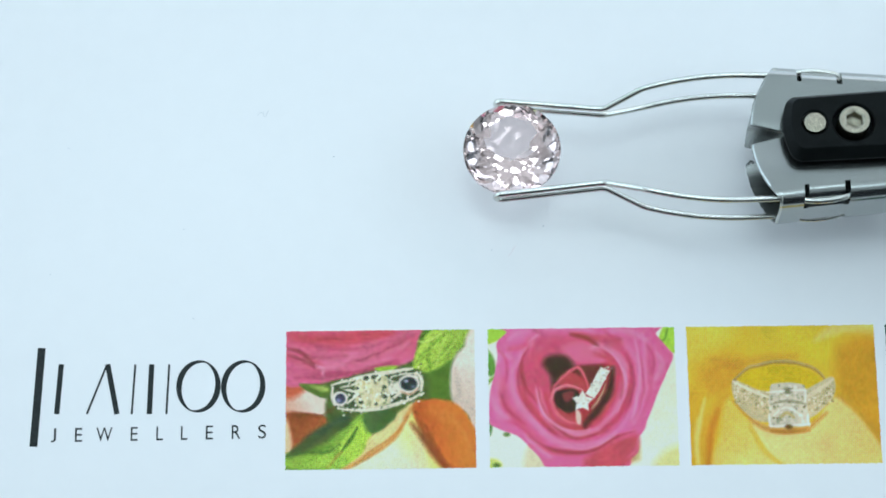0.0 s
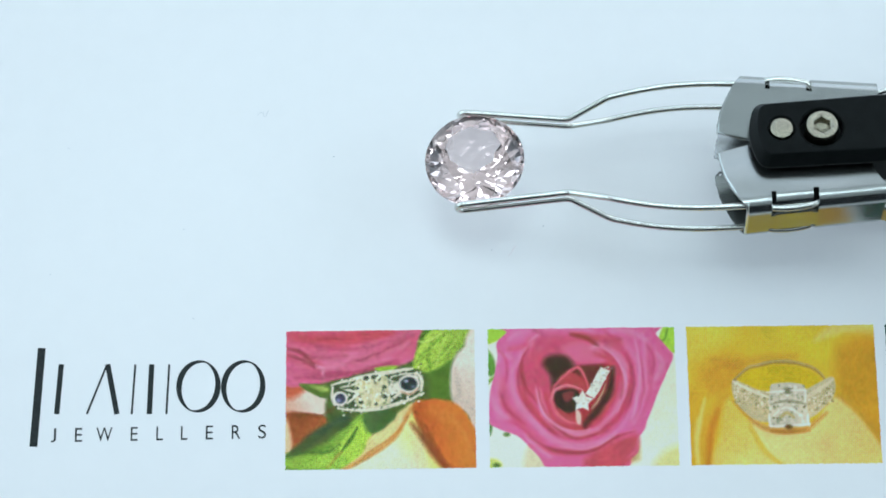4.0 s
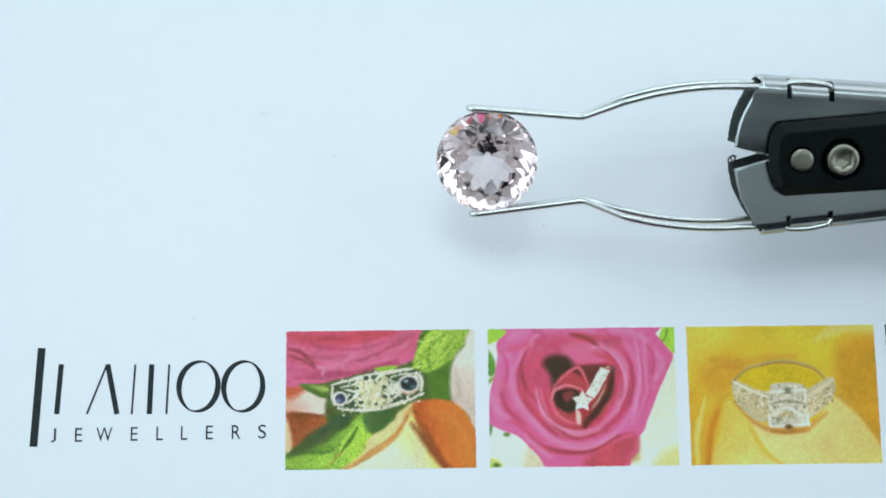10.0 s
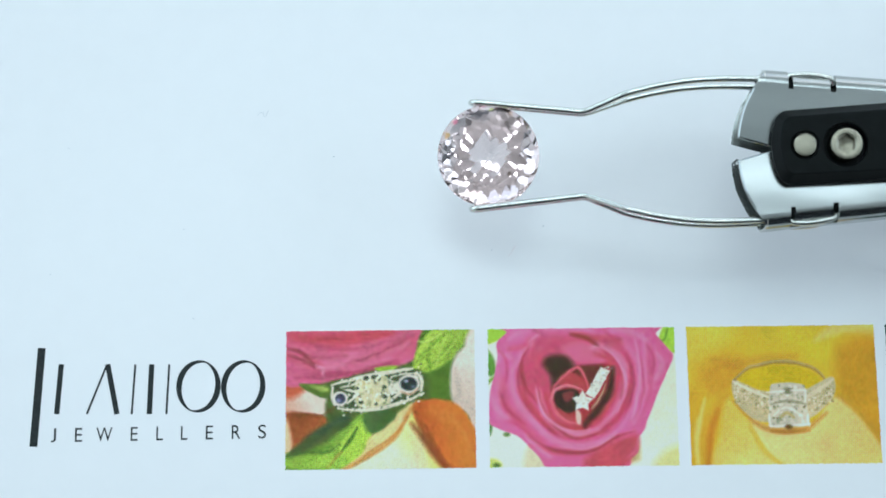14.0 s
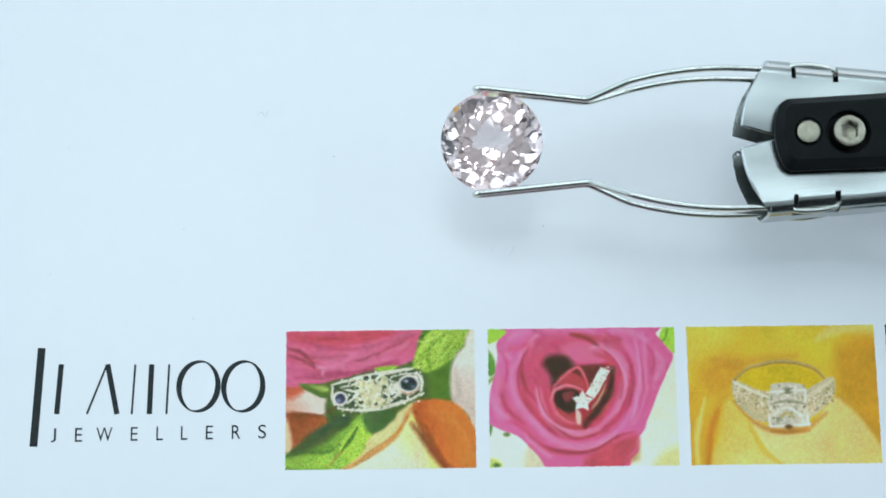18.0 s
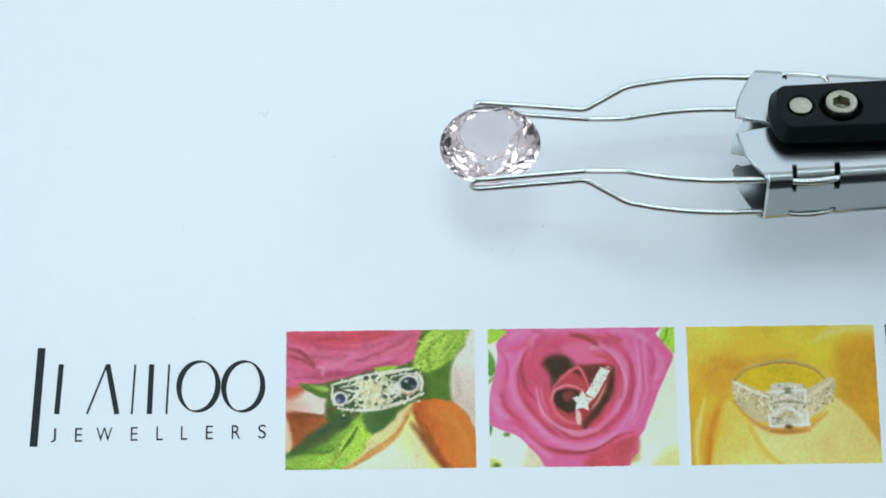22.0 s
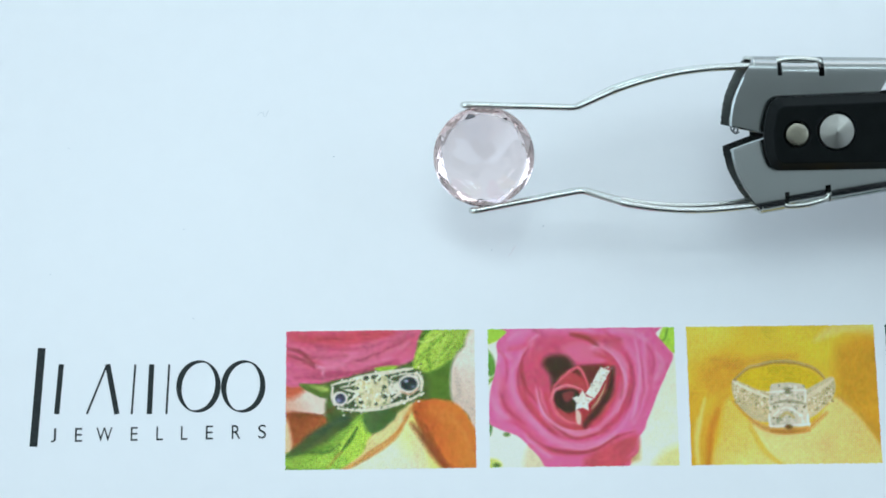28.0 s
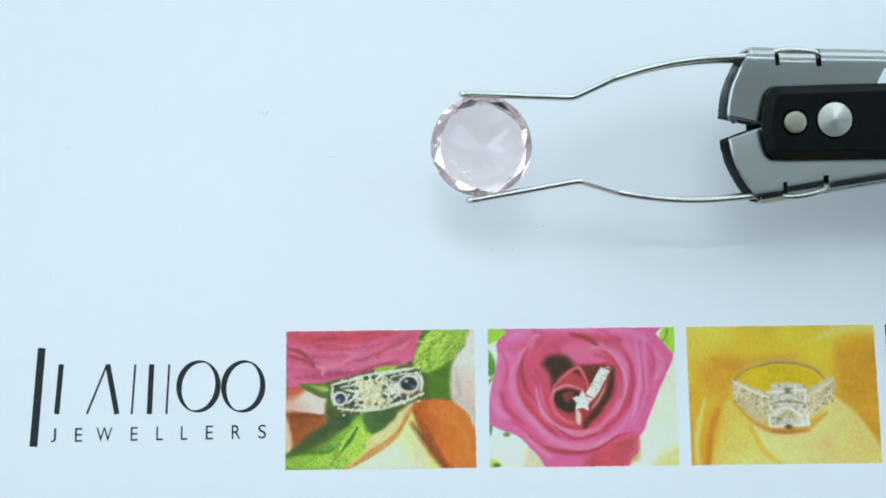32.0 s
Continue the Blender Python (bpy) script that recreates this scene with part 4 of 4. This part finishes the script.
def make_rivet(side):
    prof = [(0.82, 2.95), (0.82, 3.9), (0.78, 3.97), (0.7, 4.0), (0.4, 4.01), (0.01, 4.015)]
    return lathe(bmesh.new(), [(a * TOOL, side * b * TOOL) for a, b in prof], (RIVET_X * TOOL, 0), 32)


def make_screw():
    """A cap screw with a hexagon socket."""
    bm = bmesh.new()
    prof = [(1.13, 2.85), (1.13, 4.22), (1.08, 4.33), (1.0, 4.37), (0.74, 4.37)]
    n = 36
    loops = [[(SCREW_X + r * math.cos(2 * math.pi * k / n), r * math.sin(2 * math.pi * k / n), z) for k in range(n)] for r, z in prof]
    hexa = []
    for k in range(n):
        a = 2 * math.pi * k / n
        r = 0.57 / math.cos((a + math.pi / 6) % (math.pi / 3) - math.pi / 6)
        hexa.append((r * math.cos(a), r * math.sin(a)))
    loops += [[(SCREW_X + x, y, z) for x, y in hexa] for z in (4.28, 3.5)]
    loops.append([(SCREW_X + 0.05 * math.cos(2 * math.pi * k / n), 0.05 * math.sin(2 * math.pi * k / n), 3.38) for k in range(n)])
    rings(bm, loops)
    return scale_mm(bm)


def make_screw_end():
    """The turned, slightly coned end of the screw on the back."""
    return lathe(bmesh.new(), [(r * TOOL, -z * TOOL) for r, z in ((1.26, 2.85), (1.26, 3.95), (1.21, 4.02), (0.9, 4.07), (0.5, 4.13), (0.03, 4.2))], (0, 0), 64)


tweezers = tagged(new("gem_tweezers"), "chromed stone tweezers with black grips and bent wire prongs", "tweezers")
for side in (1, -1):
    part("arm", make_arm(side), CHROME, tweezers, "shiny chromed folded sheet arm", True)
    part("prong", make_wire(side), WIRE, tweezers, "thin bent steel wire prong", True)
    bar = part("grip", make_bar(side), BLACK, tweezers, "satin black chamfered grip bar")
    part("rivet", make_rivet(side), SCREW, bar, "round steel rivet", True)
    if side > 0:
        part("socket_screw", make_screw(), SCREW, bar, "steel screw with a hexagon socket", True)
    else:
        end = part("screw_end", make_screw_end(), TURNED, bar, "lathe-turned steel screw end", True)
        end.location = (SCREW_X * TOOL, 0, 0)
    for x, r, mat in ((RIVET_X, 0.62, SCREW), (SCREW_X, 1.35, CHROME)):
        bm = lathe(bmesh.new(), [(a * r * TOOL, side * b * TOOL) for a, b in ((1, 2.0), (1, 2.4), (0.93, 2.45), (0.93, 2.55), (1, 2.6), (1, 2.86))], (x * TOOL, 0), 32)
        part("spacer", bm, mat, tweezers, "round steel spacer under the grip", True)
    # a rounded, paler rim added so that the sheet's cut edge shows a glint
    rim = [Vector(p) for p in channel_profile(20.93, 0)]
    n = len(rim) // 2
    bm = bmesh.new()
    tube(bm, [(rim[k] + rim[2 * n - 1 - k]) / 2 for k in range(5, n - 5)], 0.135, 8)
    for v in bm.verts:
        v.co.z *= 1 + LEAN * (v.co.y - 3.2)
        v.co.y *= side
    part("edge_glint_rim", scale_mm(bm), WIRE, tweezers, "pale rounded rim added to the sheet's front edge to catch light", True)
    for z in (1.3, 0.3):
        bm = bmesh.new()
        tube(bm, fillet([(28.4, side * 3.7, z), (30.6, side * 4.15, z), (36, side * 5.9, z)], [0.6], 5), 0.2, 10)
        part("spring_wire", scale_mm(bm), WIRE, tweezers, "", True)
    bm = bmesh.new()
    path = fillet([(29.4, side * 4.25, 0), (30.6, side * 4.35, 0), (33.6, side * 5.6, 0), (70, side * 4.2, 0)], [0.5, 0.8], 5)
    rings(bm, [[(p.x, p.y - 0.14, -1.9), (p.x, p.y + 0.14, -1.9), (p.x, p.y + 0.14, -0.3), (p.x, p.y - 0.14, -0.3)] for p in path])
    part("spring_arm", scale_mm(bm), CHROME, tweezers)
bm = tube(bmesh.new(), smooth_line([(19.0, -0.86, -2.05), (19.05, -0.55, -2.2), (19.3, -0.35, -2.1), (19.5, -0.5, -2.0), (19.4, -0.75, -2.1), (19.2, -0.6, -2.15), (19.3, -0.3, -2.05), (19.6, -0.42, -2.1)], 3), 0.065, 6)
part("burr", scale_mm(bm), CUT, tweezers, "tiny ragged metal burr", True)
bm = bmesh.new()
box(bm, 24.5, 80, -2.0, 2.0, -2.26, 2.26, 0.15)
part("core", scale_mm(bm), BLACK, tweezers, "dark plastic core between the grips")


# ---------------------------------------------------------------- the stone
def make_gem():
    """A round brilliant with a domed, many-rowed pavilion, cut by planes out of a block."""
    R, planes = 3.7, [((0, 0, 1), 0.98), ((0, 0, -1), 3.85)]

    def facet(angle, turn, r, z):
        """A facet at that slope whose plane passes through the point at radius r and height z."""
        a, t = radians(abs(angle)), radians(turn)
        n = (math.sin(a) * math.cos(t), math.sin(a) * math.sin(t), math.copysign(math.cos(a), angle))
        planes.append((n, n[0] * r * math.cos(t) + n[1] * r * math.sin(t) + n[2] * z))

    r = random.Random(7)

    def off(a):
        return r.uniform(-a, a)

    for k in range(48):
        facet(90, k * 7.5 + 3.75, R, 0)
    for k in range(8):
        facet(33.5 + off(0.7), k * 45, R, 0.08)
        facet(21 + off(0.8), k * 45 + 22.5, 2.42, 0.89)
    for k in range(16):
        facet(41 + off(0.8), k * 22.5 + 11.25 + off(1.2), R, 0.08)
    for row, (count, angle, radius, z) in enumerate(((16, -59, R, -0.1), (16, -56, 3.3, -0.72), (16, -46.5, 2.7, -1.48), (16, -42.5, 2.1, -2.13), (12, -37, 0.9, -3.13), (6, -28, 0.4, -3.53))):
        for k in range(count):
            slip = (3.2, 3.4, 3.0, 2.2, 1.0, 0.6)[row]
            facet(angle + off(slip), (k + 0.5 * (row % 2)) * 360 / count + off(slip), radius, z)
    n, d = np.array([p[0] for p in planes]), np.array([p[1] for p in planes])
    found = []
    for i in range(2, len(d)):
        j, k = np.triu_indices(i, 1)
        m = np.stack([np.broadcast_to(n[i], (len(j), 3)), n[j], n[k]], 1)
        rhs = np.stack([np.full(len(j), d[i]), d[j], d[k]], 1)
        ok = np.abs(np.linalg.det(m)) > 1e-6
        x = np.linalg.solve(m[ok], rhs[ok][..., None])[..., 0]
        found.append(x[(x @ n.T <= d + 1e-6).all(1)])
    x = np.unique(np.round(np.concatenate(found), 4), axis=0)
    bm = bmesh.new()
    for p in x:
        bm.verts.new(p)
    bmesh.ops.convex_hull(bm, input=bm.verts)
    bmesh.ops.dissolve_limit(bm, angle_limit=radians(0.6), verts=bm.verts, edges=bm.edges)
    return scale_mm(bm)


gem = tagged(new("gemstone"), "pale pink round faceted transparent gemstone gripped by wire prongs", "gemstone")
whole = make_gem()
bmesh.ops.recalc_face_normals(whole, faces=whole.faces)
for name, low, high in (("table", 0.99, 2), ("crown", 0.02, 0.99), ("girdle", -0.02, 0.02), ("pavilion", -2, -0.02)):
    piece = whole.copy()
    bmesh.ops.delete(piece, geom=[f for f in piece.faces if not low < f.normal.z <= high], context="FACES")
    me = bpy.data.meshes.new(name)
    piece.to_mesh(me)
    piece.free()
    me.materials.append(GEM)
    ob = new(name, me)
    ob.parent = gem
whole.free()
GEM_SEAT = pose(1.18 * TOOL, 0, 0.04 * TOOL, 3, 0, 8)


# ---------------------------------------------------------------- what moves
def held(x, y, z, roll, pitch, turn):
    """The tweezers' pose: the middle between their tips in millimetres, and their turns in degrees."""
    return pose(x * MM, y * MM, z * MM, roll, pitch, turn)


def motions():
    rows = [
        (0, held(4.20, 6.93, 4.72, -9.0, -3.7, -0.1)),
        (0.5, held(2.78, 6.52, 5.20, -11.5, -1.3, -0.3)),
        (1, held(0.87, 6.56, 4.93, -3.0, -3.3, -0.5)),
        (1.5, held(0.81, 5.99, 6.10, 5.6, -3.0, -0.4)),
        (2, held(1.13, 5.42, 6.90, 16.3, -5.9, -0.3)),
        (2.5, held(1.23, 5.20, 7.05, 13.5, -4.0, -0.3)),
        (3, held(1.26, 5.68, 6.47, -3.0, -5.1, -0.5)),
        (3.5, held(1.22, 5.50, 6.69, -10.1, -5.6, -0.3)),
        (5.5, held(1.48, 5.35, 7.38, -27.3, -6.2, -0.1)),
        (6, held(1.58, 5.51, 6.82, -34.1, -5.0, -0.0)),
        (6.5, held(1.57, 5.50, 7.75, -33.8, -5.8, -0.1)),
        (7, held(1.84, 5.32, 8.28, -22.3, -4.2, 0.0)),
        (7.5, held(1.95, 4.61, 9.13, -10.5, -4.4, 0.4)),
        (8, held(1.97, 4.61, 9.63, 1.6, -3.4, 0.3)),
        (8.5, held(2.00, 4.65, 9.74, 11.2, -2.7, 0.6)),
        (9, held(1.97, 4.58, 10.08, 18.3, -2.0, 0.7)),
        (9.5, held(2.06, 4.52, 9.41, 26.1, -1.2, 0.7)),
        (10, held(2.10, 4.75, 9.42, 22.7, -2.3, 0.8)),
        (10.5, held(2.21, 4.54, 9.94, 6.4, -3.3, 0.6)),
        (11, held(2.21, 4.47, 10.03, -2.5, -4.0, 0.2)),
        (11.5, held(2.20, 4.73, 9.94, -8.1, -4.9, 0.2)),
        (12, held(1.97, 5.11, 10.05, 3.3, -3.5, -0.2)),
        (12.5, held(2.11, 5.08, 9.97, -1.9, -3.7, -0.0)),
        (13, held(1.98, 5.39, 9.68, 10.6, -2.5, -0.2)),
        (13.5, held(2.12, 5.64, 9.91, 5.3, -2.9, -0.2)),
        (14, held(2.20, 4.97, 10.04, 8.7, -3.3, -0.1)),
        (14.5, held(2.30, 5.32, 10.01, 11.4, -3.5, 0.0)),
        (16.5, held(2.24, 5.40, 10.09, 3.8, -2.9, 0.1)),
        (17, held(2.14, 5.48, 10.33, 10.1, -2.0, -0.1)),
        (17.5, held(2.33, 5.29, 10.27, 16.4, -1.9, -0.0)),
        (18, held(2.46, 6.04, 10.25, 5.0, -1.0, -0.4)),
        (18.5, held(2.53, 6.10, 9.97, -4.8, -2.2, -0.5)),
        (19, held(2.34, 6.42, 9.79, 2.3, -1.2, -0.7)),
        (19.5, held(2.34, 6.46, 9.50, 15.0, -1.4, -0.5)),
        (20, held(2.38, 6.34, 9.64, 12.3, -1.2, -0.6)),
        (20.5, held(2.32, 6.21, 9.26, 13.7, -1.9, -0.6)),
        (21, held(2.43, 6.36, 9.31, 3.3, -2.2, -0.7)),
        (21.5, held(2.36, 6.77, 8.71, -16.1, -2.7, -1.0)),
        (22, held(2.38, 6.25, 8.58, -26.8, -4.3, -0.9)),
        (22.5, held(2.57, 6.26, 8.88, -29.4, -5.6, -0.8)),
        (23, held(2.76, 6.89, 9.00, -46.0, -3.8, -1.3)),
        (23.6, held(2.46, 6.40, 8.98, -70.0, -4.2, -0.3)),
        (24, held(2.41, 5.33, 8.60, -98.8, -6.8, 1.4)),
        (24.4, held(2.09, 4.98, 8.96, -123.4, -4.8, 2.9)),
        (24.6, held(2.15, 4.60, 8.82, -141.1, -2.6, 4.0)),
        (25, held(2.09, 4.79, 9.03, -149.5, -1.9, 4.3)),
        (25.5, held(1.91, 4.63, 8.83, -159.0, -2.6, 4.7)),
        (27.5, held(1.86, 5.27, 9.04, -176.8, 0.6, 4.0)),
        (28, held(1.89, 5.10, 9.02, -160.8, -1.8, 4.4)),
        (28.5, held(1.75, 4.95, 8.90, -169.7, -0.0, 4.5)),
        (29, held(1.87, 5.13, 8.87, -165.1, -0.7, 4.8)),
        (29.5, held(1.86, 4.89, 8.58, -163.7, -1.2, 5.1)),
        (30, held(1.84, 5.14, 8.67, -164.6, -0.5, 5.0)),
        (30.5, held(1.93, 4.84, 9.06, -160.5, -1.3, 5.0)),
        (31, held(1.96, 5.00, 9.11, -158.7, -1.4, 4.7)),
        (31.5, held(1.70, 5.27, 9.32, -168.9, -0.1, 4.4)),
        (32, held(1.69, 5.78, 9.61, -165.4, -0.3, 4.2)),
    ]
    walk(tweezers, rows)
    walk(gem, [(t, m @ GEM_SEAT) for t, m in rows])


motions()
